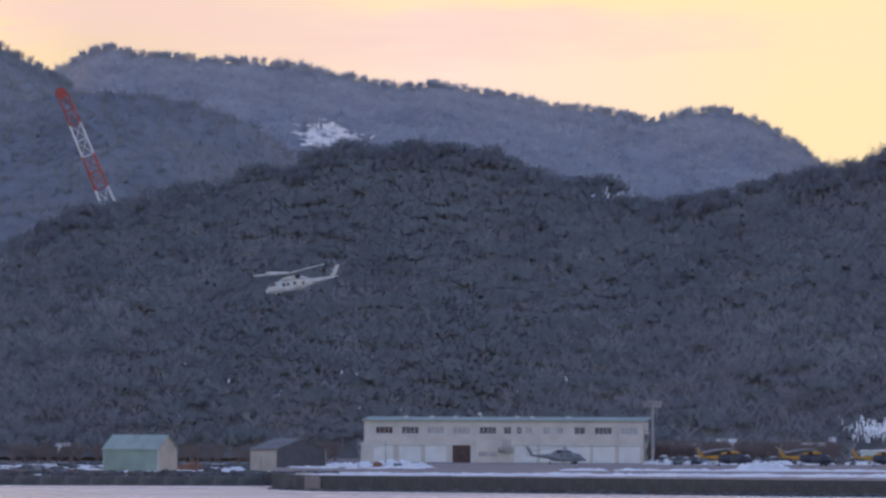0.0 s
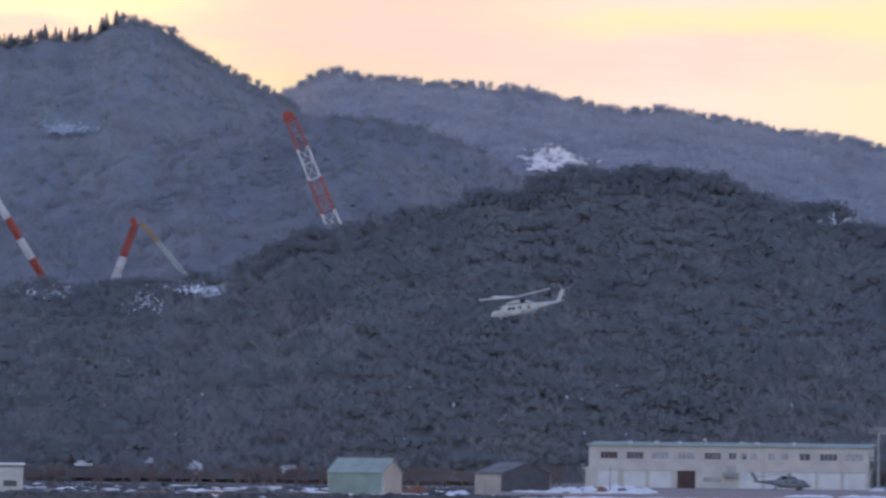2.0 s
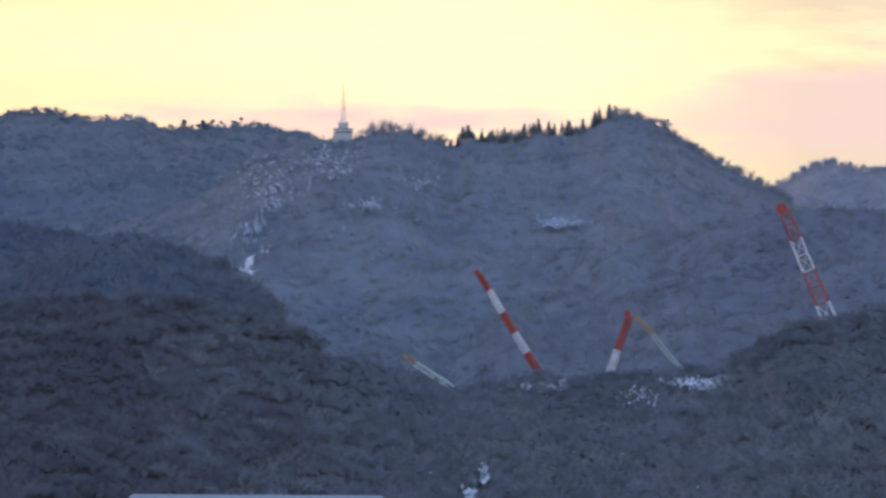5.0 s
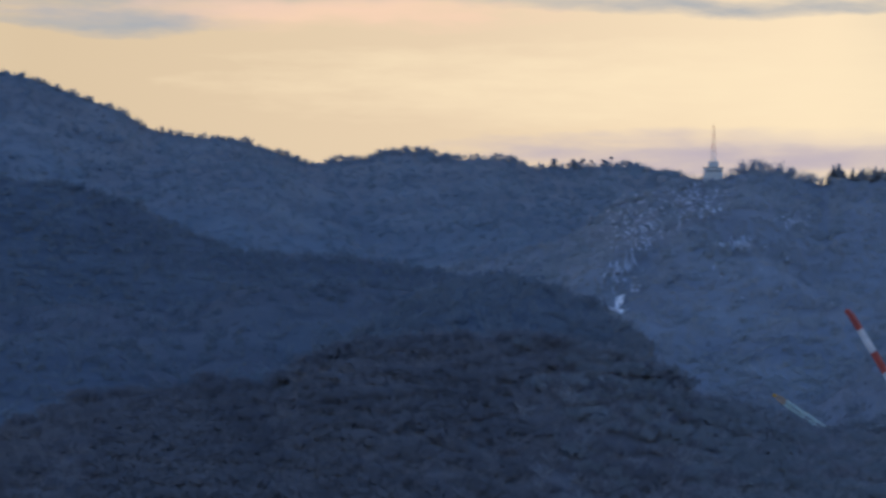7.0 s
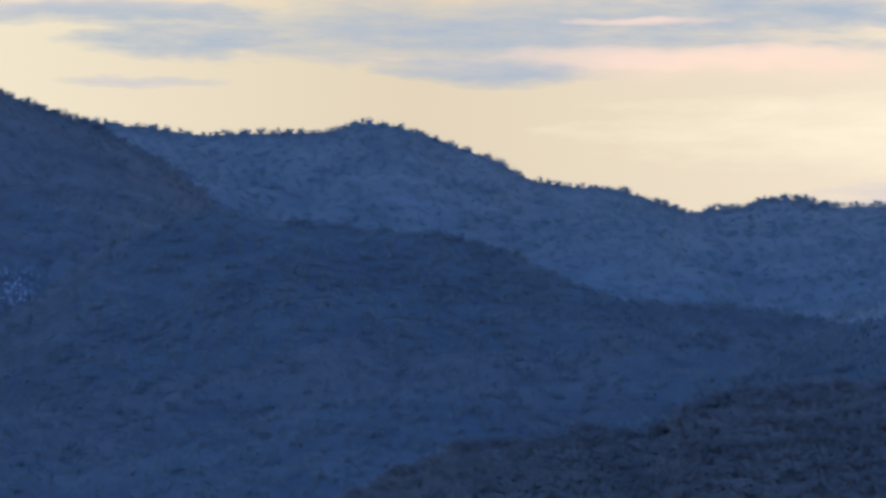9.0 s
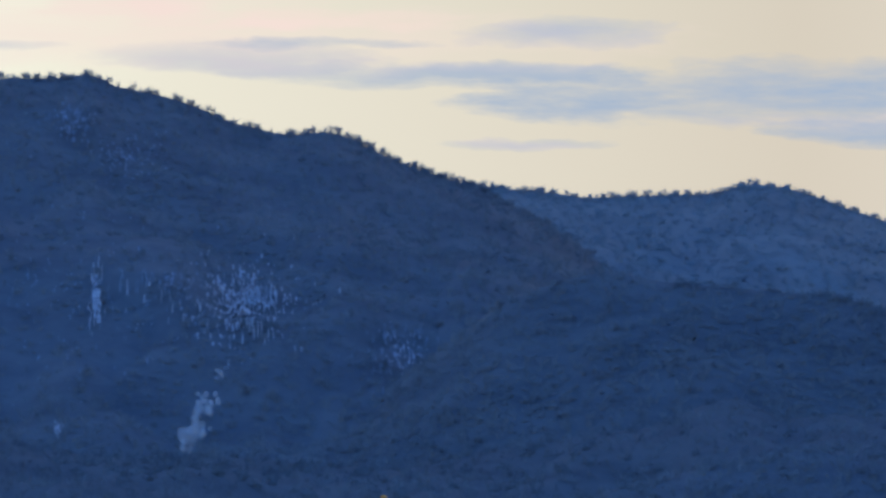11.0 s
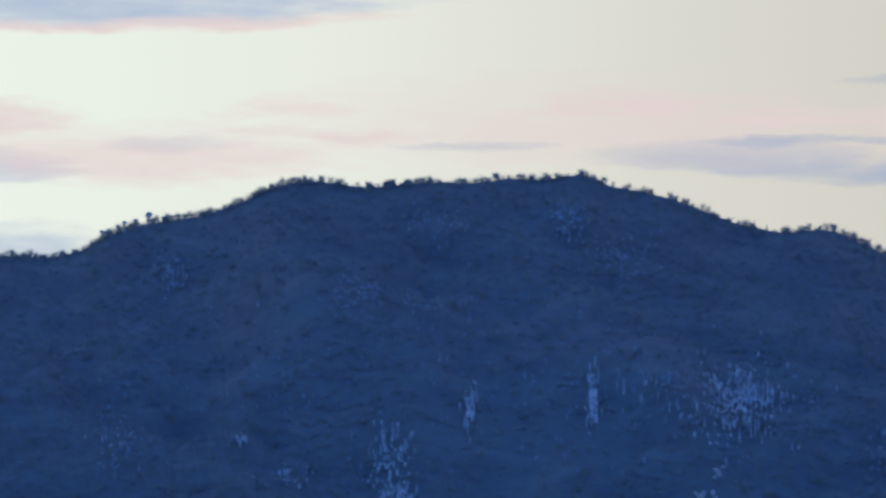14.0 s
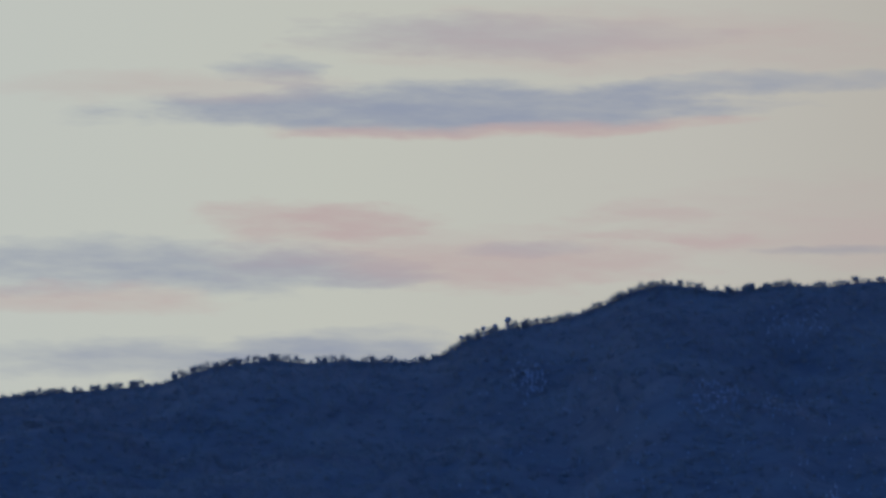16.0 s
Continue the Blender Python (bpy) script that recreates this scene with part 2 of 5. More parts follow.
# ---- trees of the woods, many to a mesh ----
def blob(centre, size, rings, sides, rng):
    """A lumpy closed ball as triangles."""
    pts = [[0, 0, 1]]
    for k in range(1, rings):
        t = math.pi * k / rings
        for s in range(sides):
            p = 2 * math.pi * (s + 0.5 * (k % 2)) / sides
            pts.append([math.sin(t) * math.cos(p), math.sin(t) * math.sin(p), math.cos(t)])
    pts.append([0, 0, -1])
    pts = np.array(pts) * rng.uniform(0.82, 1.12, (len(pts), 1))
    f = [(0, 1 + s, 1 + (s + 1) % sides) for s in range(sides)]
    for k in range(rings - 2):
        b = 1 + k * sides
        for s in range(sides):
            q = (s + 1) % sides
            f += [(b + s, b + sides + s, b + q), (b + q, b + sides + s, b + sides + q)]
    b = 1 + (rings - 2) * sides
    f += [(b + s, len(pts) - 1, b + (s + 1) % sides) for s in range(sides)]
    tri, out = (pts * np.array(size) + np.array(centre))[np.array(f)], (pts / np.array(size))[np.array(f)]
    return np.concatenate([tri, out / np.linalg.norm(out, axis=-1, keepdims=True)], -1)


def faceted(tri):
    """Triangles with their own facing as normals."""
    n = np.cross(tri[:, 1] - tri[:, 0], tri[:, 2] - tri[:, 0])
    n /= np.linalg.norm(n, axis=-1, keepdims=True) + 1e-9
    return np.concatenate([tri, np.repeat(n[:, None], 3, 1)], -1)


def sprays(n, spots, size, rng):
    """Small leaf sprays as single triangles about the given spots."""
    c = spots[rng.integers(0, len(spots), n)]
    t = rng.normal(0, 1, (n, 3, 3))
    t -= t.mean(1, keepdims=True)
    t *= np.array([0.6, 0.6, 1.15])
    return faceted(c[:, None] + t * size)


def leafy(seed, lumps, leaves, leaf, rings=3, sides=5):
    """A broad evergreen of height one: a short trunk under overlapping lumps, hidden by loose sprays all round them."""
    rng = np.random.default_rng(seed)
    parts, spots = [], []
    for k in range(lumps):
        a, rad = rng.uniform(0, 2 * math.pi), (0.0 if k == 0 else rng.uniform(0.14, 0.30))
        c = np.array([rad * math.cos(a), rad * math.sin(a), rng.uniform(0.38, 0.66) if k else 0.62])
        s = rng.uniform(0.22, 0.32)
        parts.append(faceted(blob(c, (s * 0.45, s * 0.45, s * 0.45), rings, sides, rng)[..., :3]))
        d = rng.normal(0, 1, (90, 3))
        d[:, 2] = np.abs(d[:, 2]) * 1.1 - 0.2
        d /= np.linalg.norm(d, axis=1, keepdims=True)
        spots.append(c + d * s * rng.uniform(0.5, 1.05, (90, 1)))
    parts.append(sprays(leaves, np.concatenate(spots), leaf, rng))
    parts.append(stick((0, 0, -0.1), (0, 0, 0.6), 0.04, 0.02))
    return np.concatenate(parts)


def stick(a, b, w0, w1):
    """A three-sided tapering limb."""
    a, b = np.array(a, float), np.array(b, float)
    d = b - a
    s = np.cross(d, [0.31, 0.87, 0.38])
    s /= np.linalg.norm(s)
    q = np.cross(d, s) / np.linalg.norm(d)
    ring = [math.cos(t) * s + math.sin(t) * q for t in (0, 2.09, 4.19)]
    lo, hi = [a + w0 * r for r in ring], [b + w1 * r for r in ring]
    return faceted(np.array([t for k in range(3) for t in ((lo[k], lo[(k + 1) % 3], hi[k]), (hi[k], lo[(k + 1) % 3], hi[(k + 1) % 3]))]))


def bare(seed, limbs, twigs, width):
    """A leafless tree of height one: trunk, limbs and a fan of twigs."""
    rng = np.random.default_rng(seed)
    parts, tips = [stick((0, 0, -0.1), (0, 0, 0.5), width * 1.6, width)], []
    for k in range(limbs):
        a = 2 * math.pi * k / limbs + rng.uniform(-0.4, 0.4)
        h, out = rng.uniform(0.22, 0.5), rng.uniform(0.14, 0.32)
        tip = np.array([out * math.cos(a), out * math.sin(a), rng.uniform(0.6, 0.85)])
        parts.append(stick((0, 0, h), tip, width * 0.8, width * 0.4))
        tips.append(((0, 0, h), tip))
    out = []
    for k in range(twigs):
        a, b = tips[k % limbs]
        s = rng.uniform(0.35, 1.0)
        p = np.array(a) * (1 - s) + b * s
        q = p + rng.normal(0, 0.11, 3) + np.array([0, 0, rng.uniform(0.04, 0.2)])
        side = rng.normal(0, 1, 3)
        side *= width * 0.5 / np.linalg.norm(side)
        out.append((p - side, p + side, q))
    return np.concatenate(parts + [faceted(np.array(out))])


def conifer(seed, tiers, per):
    """A cedar of height one: drooping sprays in tiers about a stem."""
    rng = np.random.default_rng(seed)
    parts, out = [stick((0, 0, -0.1), (0, 0, 0.98), 0.02, 0.004)], []
    for k in range(tiers):
        h = 0.18 + 0.8 * k / tiers
        rad = 0.21 * (1 - h) + 0.02
        for s in range(per):
            a = 2 * math.pi * (s + rng.uniform(-0.4, 0.4)) / per + k
            d = np.array([math.cos(a), math.sin(a), 0])
            side = np.array([-d[1], d[0], 0]) * rad * 0.55
            tip = d * rad * rng.uniform(0.85, 1.2) + np.array([0, 0, h - 0.03])
            out += [(tip - side * 0.5, tip + side * 0.5, np.array([0, 0, h + 0.14])), (tip - side, tip + side, np.array([0, 0, h - 0.02]))]
    return np.concatenate(parts + [faceted(np.array(out))])


def far_leafy(seed, leaves=26):
    """A round evergreen of height one for distant slopes: a dome of leaf sprays about a small core."""
    rng = np.random.default_rng(seed)
    core = faceted(blob((0, 0, 0.45), (0.2, 0.2, 0.28), 3, 4, rng)[..., :3])
    d = rng.normal(0, 1, (60, 3))
    d[:, 2] = np.abs(d[:, 2])
    d /= np.linalg.norm(d, axis=1, keepdims=True)
    return np.concatenate([core, sprays(leaves, np.array([0, 0, 0.46]) + d * np.array([0.36, 0.36, 0.44]) * rng.uniform(0.55, 1.0, (60, 1)), 0.08, rng)])


def far_bare(seed, twigs=23, width=0.026):
    """A leafless tree of height one for distant slopes: a stem and a fan of twigs."""
    rng = np.random.default_rng(seed)
    out = [((-width, 0, -0.1), (width, 0, -0.1), (0, 0, 0.8)), ((0, -width, -0.1), (0, width, -0.1), (0, 0, 0.8))]
    for k in range(twigs):
        a, h = rng.uniform(0, 2 * math.pi), rng.uniform(0.15, 0.6)
        reach = rng.uniform(0.12, 0.42)
        p = np.array([0.12 * math.cos(a), 0.12 * math.sin(a), h])
        q = np.array([reach * math.cos(a), reach * math.sin(a), min(1.0, h + rng.uniform(0.2, 0.45))])
        side = rng.normal(0, 1, 3)
        side *= width * 1.3 / np.linalg.norm(side)
        out.append((p - side, p + side, q))
    return faceted(np.array(out))


def wood(name, label, shapes, material, places, heights, rng, spread=1.0, soft=0.6, slope=None):
    """One mesh of many trees: each place takes a shape, turned and scaled; its leaves lean towards the canopy's own facing."""
    places, heights = np.asarray(places), np.asarray(heights)
    pick = rng.integers(0, len(shapes), len(places))
    tris, normals = [], []
    for k, shape in enumerate(shapes):
        p, h = places[pick == k], heights[pick == k]
        if not len(p):
            continue
        shape, n = shape[..., :3].copy(), shape[..., 3:].copy()
        t = rng.uniform(0, 2 * math.pi, len(p))
        w = h * rng.uniform(0.85, 1.2, len(p)) * spread
        c, s = np.cos(t)[:, None, None], np.sin(t)[:, None, None]
        x, y, z = shape[..., 0], shape[..., 1], shape[..., 2]
        q = np.stack([(c * x - s * y) * w[:, None, None], (s * x + c * y) * w[:, None, None],
                      z[None] * h[:, None, None]], -1) + p[:, None, None, :]
        x, y, z = n[..., 0], n[..., 1], n[..., 2]
        turned = np.stack([c * x - s * y, s * x + c * y, np.broadcast_to(z, (len(p), *z.shape))], -1)
        downhill = -p[:, :2] / np.linalg.norm(p[:, :2], axis=1, keepdims=True)
        valley = np.concatenate([downhill * 0.95, np.full((len(p), 1), 0.3)], 1)[:, None, None, :]
        canopy = np.concatenate([downhill * 0.55, np.full((len(p), 1), 0.83)], 1)
        if slope is not None:
            canopy = slope[pick == k] + np.concatenate([downhill * 0.3, np.zeros((len(p), 1))], 1)
        canopy = (canopy / np.linalg.norm(canopy, axis=1, keepdims=True))[:, None, None, :]
        turned = np.where((turned * valley).sum(-1, keepdims=True) < 0, -turned, turned) * (1 - soft) + canopy * soft
        turned /= np.linalg.norm(turned, axis=-1, keepdims=True)
        facing = np.cross(q[:, :, 1] - q[:, :, 0], q[:, :, 2] - q[:, :, 0])
        flip = (facing * valley[:, :, 0]).sum(-1) < 0
        q[flip], turned[flip] = q[flip][:, ::-1], turned[flip][:, ::-1]
        tris.append(q.reshape(-1, 3))
        normals.append(turned.reshape(-1, 3))
    v = np.concatenate(tris)
    me = mesh_from(name, v, np.arange(len(v)).reshape(-1, 3), material, True)
    me.normals_split_custom_set_from_vertices(np.concatenate(normals).astype(np.float32))
    ob = new(name, me)
    return tagged(ob, label, "trees", kind="stuff")


def special(hill, name, label, shape, material, az0, az1, count, height, seed, u0=0.985, u1=1.02):
    """A row of trees of one sort along a stretch of crest."""
    rng = np.random.default_rng(seed)
    a, r = rng.uniform(az0, az1, count), hill.foot + rng.uniform(u0, u1, count) * (hill.crest - hill.foot)
    p = np.stack([-np.sin(np.radians(a)) * r, np.cos(np.radians(a)) * r, hill.z(a, r) - 0.3], -1)
    wood(name, label, shape, material, p, height * rng.uniform(0.7, 1.25, count), rng)


def umbrella_pine(seed):
    """A tall bare stem under a flat tuft, of height one."""
    rng = np.random.default_rng(seed)
    return np.concatenate([stick((0, 0, -0.1), (0.04, 0, 0.85), 0.07, 0.05), blob((0.04, 0, 0.86), (0.26, 0.26, 0.15), 4, 6, rng),
                           blob((0.16, 0.05, 0.70), (0.14, 0.14, 0.08), 3, 5, rng)])


def plant(hill, name, count, shapes_green, shapes_bare, mats, seed, share, clear=(), crest_row=0, az=None, low=0.0, high=1.0, patch=70.0, edge_bare=None, fade=None):
    """Sow a slope with evergreen and leafless trees in patches, denser along its crest."""
    rng = np.random.default_rng(seed)
    a0, a1 = az or (hill.az[0], hill.az[-1])
    wide, deep = math.radians(a1 - a0) * hill.crest, (high - low) * (hill.crest - hill.foot)
    step = math.sqrt(wide * deep / count)
    na, nu = max(1, round(wide / step)), max(1, round(deep / step))
    count = na * nu
    ga, gu = np.meshgrid(np.arange(na), np.arange(nu), indexing="ij")
    a = a0 + (a1 - a0) * (ga.ravel() + 0.5 * (gu.ravel() % 2) + rng.uniform(0.05, 0.95, count)) / na
    u = low + (high - low) * (gu.ravel() + rng.uniform(0.0, 1.0, count)) / nu
    a, u = np.concatenate([a, rng.uniform(a0, a1, crest_row)]), np.concatenate([u, rng.uniform(0.97, 1.03, crest_row)])
    on_crest = np.arange(len(a)) >= count
    r = hill.foot + u * (hill.crest - hill.foot)
    keep = np.ones(len(a), bool)
    if fade:
        keep &= rng.random(len(a)) < np.clip((a - fade[0]) / (fade[1] - fade[0]), 0, 1)
    for inside in clear:
        keep &= ~inside(a, r) | (rng.random(len(a)) < 0.4)
    a, r, on_crest = a[keep], r[keep], on_crest[keep]
    z = hill.z(a, r) - 0.42 * hill.canopy
    keep = z > 3.0 - 0.42 * hill.canopy
    a, r, z, on_crest = a[keep], r[keep], z[keep], on_crest[keep]
    p = np.stack([-np.sin(np.radians(a)) * r, np.cos(np.radians(a)) * r, z - 0.3], -1)
    reach = 12.0
    east = (hill.z(a - math.degrees(reach / hill.crest), r) - hill.z(a + math.degrees(reach / hill.crest), r)) / (2 * reach)
    out = np.clip((hill.z(a, r + reach) - hill.z(a, r - reach)) / (2 * reach), 0.0, 1.2)
    cos, sin = np.cos(np.radians(a)), np.sin(np.radians(a))
    slope = np.stack([-1.3 * east * cos + out * sin, -1.3 * east * sin - out * cos, np.ones(len(a))], -1)
    slope /= np.linalg.norm(slope, axis=1, keepdims=True)
    g = fbm(np.radians(a) * hill.crest / patch, r / patch, seed + 3) + rng.normal(0, 0.45, len(a))
    green = g < np.quantile(g, share)
    if edge_bare is not None:
        green &= ~(on_crest & (rng.random(len(a)) < edge_bare))
    soft = 0.66 if hill.crest > 1900 else 0.85
    h = hill.canopy * np.where(on_crest, rng.uniform(0.8, 1.1, len(a)), rng.uniform(*((0.72, 1.18) if hill.crest > 1900 else (0.86, 1.1)), len(a)))
    wood(name + "_evergreens", "dense dark evergreen wood on the hillside", shapes_green, mats[0], p[green], h[green], rng, 1.3, soft, slope[green])
    wood(name + "_bare_trees", "leafless grey winter trees on the hillside", shapes_bare, mats[1], p[~green], h[~green], rng, 1.3, soft, slope[~green])

# ---- the evening sky behind the hills ----
def sky_material():
    m = bpy.data.materials.new("evening_sky")
    m.use_nodes = True
    n, l = m.node_tree.nodes, m.node_tree.links
    n.remove(n["Principled BSDF"])
    uv = n.new("ShaderNodeUVMap")
    sep = n.new("ShaderNodeSeparateXYZ")
    l.new(uv.outputs[0], sep.inputs[0])

    def math_node(op, a, b=None, c=None, clamp=False):
        k = n.new("ShaderNodeMath")
        k.operation, k.use_clamp = op, clamp
        for i, v in enumerate((a, b, c)):
            if isinstance(v, (int, float)):
                k.inputs[i].default_value = v
            elif v is not None:
                l.new(v, k.inputs[i])
        return k.outputs[0]

    def noise_node(sx, sy, detail, rough=0.55):
        mp = n.new("ShaderNodeMapping")
        mp.inputs["Scale"].default_value = (sx, sy, 1)
        l.new(uv.outputs[0], mp.inputs[0])
        t = n.new("ShaderNodeTexNoise")
        t.noise_dimensions = "2D"
        t.inputs["Scale"].default_value, t.inputs["Detail"].default_value, t.inputs["Roughness"].default_value = 1, detail, rough
        l.new(mp.outputs[0], t.inputs["Vector"])
        return t.outputs[0]

    def mix(f, a, b):
        k = n.new("ShaderNodeMix")
        k.data_type = "RGBA"
        for i, v in ((0, f), (6, a), (7, b)):
            if isinstance(v, tuple):
                k.inputs[i].default_value = (*v, 1)
            else:
                l.new(v, k.inputs[i])
        return k.outputs[2]

    ramp = n.new("ShaderNodeValToRGB")
    l.new(math_node("MULTIPLY_ADD", sep.outputs[0], 1 / 60, 12 / 60), ramp.inputs[0])
    e = ramp.color_ramp.elements
    while len(e) > 1:
        e.remove(e[0])
    e[0].position, e[0].color = 0, (*SKY_BASE[0][1], 1)
    for az, c in SKY_BASE:
        k = e.new((az + 12) / 60)
        k.color = (*c, 1)
    colour = ramp.outputs[0]
    warp_x = math_node("MULTIPLY_ADD", noise_node(0.55, 2.2, 5), 1.6, -0.8)
    warp_y = math_node("MULTIPLY_ADD", noise_node(0.5, 1.6, 4), 0.36, -0.18)
    grain = math_node("MULTIPLY_ADD", noise_node(1.1, 6.0, 6, 0.6), 1.5, -0.75)
    x, y = math_node("ADD", sep.outputs[0], warp_x), math_node("ADD", sep.outputs[1], warp_y)
    for kind, rows in SKY_CLOUDS:
        for az, el, wide, tall, rise, amount in rows:
            dx = math_node("SUBTRACT", x, az)
            dy = math_node("SUBTRACT", math_node("MULTIPLY_ADD", dx, rise, y), el)
            q = math_node("ADD", math_node("POWER", math_node("ABSOLUTE", math_node("DIVIDE", dx, wide)), 2.0),
                          math_node("POWER", math_node("ABSOLUTE", math_node("DIVIDE", dy, tall)), 2.0))
            inside = math_node("MULTIPLY", math_node("SUBTRACT", math_node("SUBTRACT", 1.2, q), grain), 0.7, clamp=True)
            colour = mix(math_node("MULTIPLY", inside, amount, clamp=True), colour, kind)
    em = n.new("ShaderNodeEmission")
    l.new(colour, em.inputs[0])
    l.new(em.outputs[0], n["Material Output"].inputs[0])
    return m


# linear colours of the clear sky by turn to the left
SKY_BASE = [(-10, (0.21, 0.18, 0.075)), (-4, (0.21, 0.182, 0.08)), (0, (0.208, 0.175, 0.108)), (4, (0.178, 0.154, 0.074)), (8, (0.341, 0.251, 0.096)), (12, (0.288, 0.208, 0.081)), (17, (0.25, 0.18, 0.067)), (24, (0.305, 0.231, 0.087)), (28, (0.352, 0.277, 0.106)), (32, (0.366, 0.3, 0.113)), (44, (0.36, 0.315, 0.132))]
PINK = (0.188, 0.148, 0.096)
GOLD = (0.215, 0.186, 0.074)
AMBER = (0.345, 0.258, 0.098)
BLUSH = (0.335, 0.212, 0.088)
GREY = (0.14, 0.136, 0.087)
ROSE = (0.33, 0.216, 0.09)
SLATE = (0.2, 0.178, 0.1)
# turn, height, half width, half height, rise to the left, amount
SKY_CLOUDS = [
    (GOLD, [(-2.01, 4.71, 3.16, 0.18, 0.00, 0.90), (-4.44, 3.28, 1.41, 0.72, 0.10, 0.80)]),
    (PINK, [(0.55, 4.36, 4.22, 0.40, 0.00, 0.70)]),
    (GOLD, [(-1.16, 4.80, 3.52, 0.20, 0.02, 0.80)]),
    (AMBER, [(8.68, 5.46, 6.33, 0.56, 0.00, 0.80)]),
    (PINK, [(8.99, 4.66, 3.16, 0.32, 0.00, 0.90), (3.55, 5.06, 2.25, 0.18, 0.00, 0.90), (3.22, 4.49, 2.46, 0.48, 0.00, 0.50)]),
    (AMBER, [(6.98, 5.00, 2.11, 0.48, 0.00, 0.60)]),
    (PINK, [(8.7, 4.64, 2.8, 0.17, 0.00, 0.90), (3.9, 4.72, 2.4, 0.36, 0.00, 0.85)]),
    (GREY, [(9.08, 6.38, 3.09, 0.14, 0.00, 0.90), (15.81, 6.15, 1.62, 0.13, 0.00, 0.60)]),
    (BLUSH, [(14.21, 6.21, 3.52, 0.16, 0.00, 0.50)]),
    (GREY, [(15.94, 6.56, 4.41, 0.40, 0.02, 0.95)]),
    (GREY, [(20.12, 6.76, 1.69, 0.11, 0.00, 0.80), (16.13, 6.11, 1.25, 0.14, 0.00, 0.90), (12.41, 6.80, 2.57, 0.27, 0.00, 0.90)]),
    (BLUSH, [(13.69, 6.26, 2.32, 0.13, 0.00, 0.80), (14.33, 6.67, 0.91, 0.06, 0.00, 0.80)]),
    (ROSE, [(20.23, 5.96, 0.77, 0.06, 0.00, 0.60)]),
    (GREY, [(23.55, 6.89, 1.62, 0.20, 0.00, 0.80), (21.17, 6.72, 2.21, 0.16, 0.00, 0.80), (19.76, 7.20, 1.18, 0.20, 0.03, 0.90), (19.69, 6.40, 1.32, 0.20, 0.03, 0.90), (20.08, 7.72, 1.91, 0.11, 0.00, 0.80)]),
    (ROSE, [(24.58, 7.46, 1.20, 0.19, 0.00, 0.80)]),
    (BLUSH, [(22.26, 7.32, 1.41, 0.13, 0.00, 0.60)]),
    (ROSE, [(25.61, 7.28, 3.52, 0.56, 0.00, 0.35)]),
    (GREY, [(20.20, 5.96, 0.96, 0.07, 0.03, 0.60), (26.31, 6.99, 0.96, 0.08, 0.00, 0.50)]),
    (ROSE, [(23.10, 7.09, 4.92, 0.40, 0.00, 0.40)]),
    (ROSE, [(24.3, 7.45, 0.6, 0.08, 0.00, 0.90), (22.9, 7.25, 1.0, 0.07, 0.00, 0.80), (27.9, 7.1, 0.9, 0.07, 0.00, 0.80)]),
    (GREY, [(22.4, 7.05, 1.3, 0.07, 0.00, 0.60)]),
    (SLATE, [(30.87, 8.55, 3.82, 0.30, 0.03, 0.75)]),
    (BLUSH, [(30.22, 8.34, 2.95, 0.11, 0.04, 0.60)]),
    (ROSE, [(31.62, 7.27, 0.98, 0.21, 0.00, 0.80)]),
    (SLATE, [(32.12, 6.71, 1.18, 0.23, 0.00, 0.60)]),
    (ROSE, [(30.07, 6.78, 2.25, 0.29, 0.00, 0.70)]),
    (SLATE, [(31.91, 5.83, 1.47, 0.21, 0.00, 0.70), (29.69, 6.96, 0.88, 0.11, 0.00, 0.50), (30.96, 8.54, 3.16, 0.27, 0.03, 0.85), (27.15, 8.83, 2.21, 0.14, 0.05, 0.70)]),
    (BLUSH, [(30.05, 8.32, 2.95, 0.10, 0.04, 0.70)]),
    (SLATE, [(30.06, 9.36, 2.43, 0.25, 0.00, 0.60)]),
    (ROSE, [(28.77, 9.31, 3.52, 0.40, 0.00, 0.60)]),
    (SLATE, [(32.78, 8.94, 0.55, 0.18, 0.00, 0.70)]),
    (ROSE, [(33.93, 8.76, 2.11, 0.24, 0.00, 0.40)]),
    (SLATE, [(34.22, 6.71, 3.16, 0.34, 0.00, 0.75)]),
    (ROSE, [(32.30, 7.23, 1.41, 0.24, 0.00, 0.80), (30.68, 6.86, 2.95, 0.40, 0.00, 0.55)]),
    (SLATE, [(33.24, 5.65, 3.31, 0.29, 0.00, 0.75)]),
    (BLUSH, [(34.85, 6.32, 1.76, 0.18, 0.00, 0.60)]),
    (ROSE, [(28.63, 7.36, 0.77, 0.14, 0.00, 0.60)]),
]
a = np.arange(-14, 46.01, 1.0)
el = np.array([-1.0, 2, 4, 6, 8, 10, 12, 14])
A, E = np.meshgrid(a, el, indexing="ij")
v = np.stack([-np.sin(np.radians(A)) * 4960, np.cos(np.radians(A)) * 4960, EYE + np.tan(np.radians(E)) * 4960], -1).reshape(-1, 3)
v *= np.minimum(1, 4985 / np.linalg.norm(v, axis=1))[:, None]
k = (np.arange(len(a) - 1)[:, None] * len(el) + np.arange(len(el) - 1)[None]).ravel()
faces = np.stack([k, k + 1, k + len(el) + 1, k + len(el)], 1)
me = mesh_from("backdrop", v, faces, sky_material(), True)
uvs = me.uv_layers.new(name="turn_height")
flat = np.stack([A, E], -1).reshape(-1, 2)[faces.ravel()]
uvs.data.foreach_set("uv", flat.astype(np.float32).ravel())
tagged(new("backdrop", me), kind="structure")


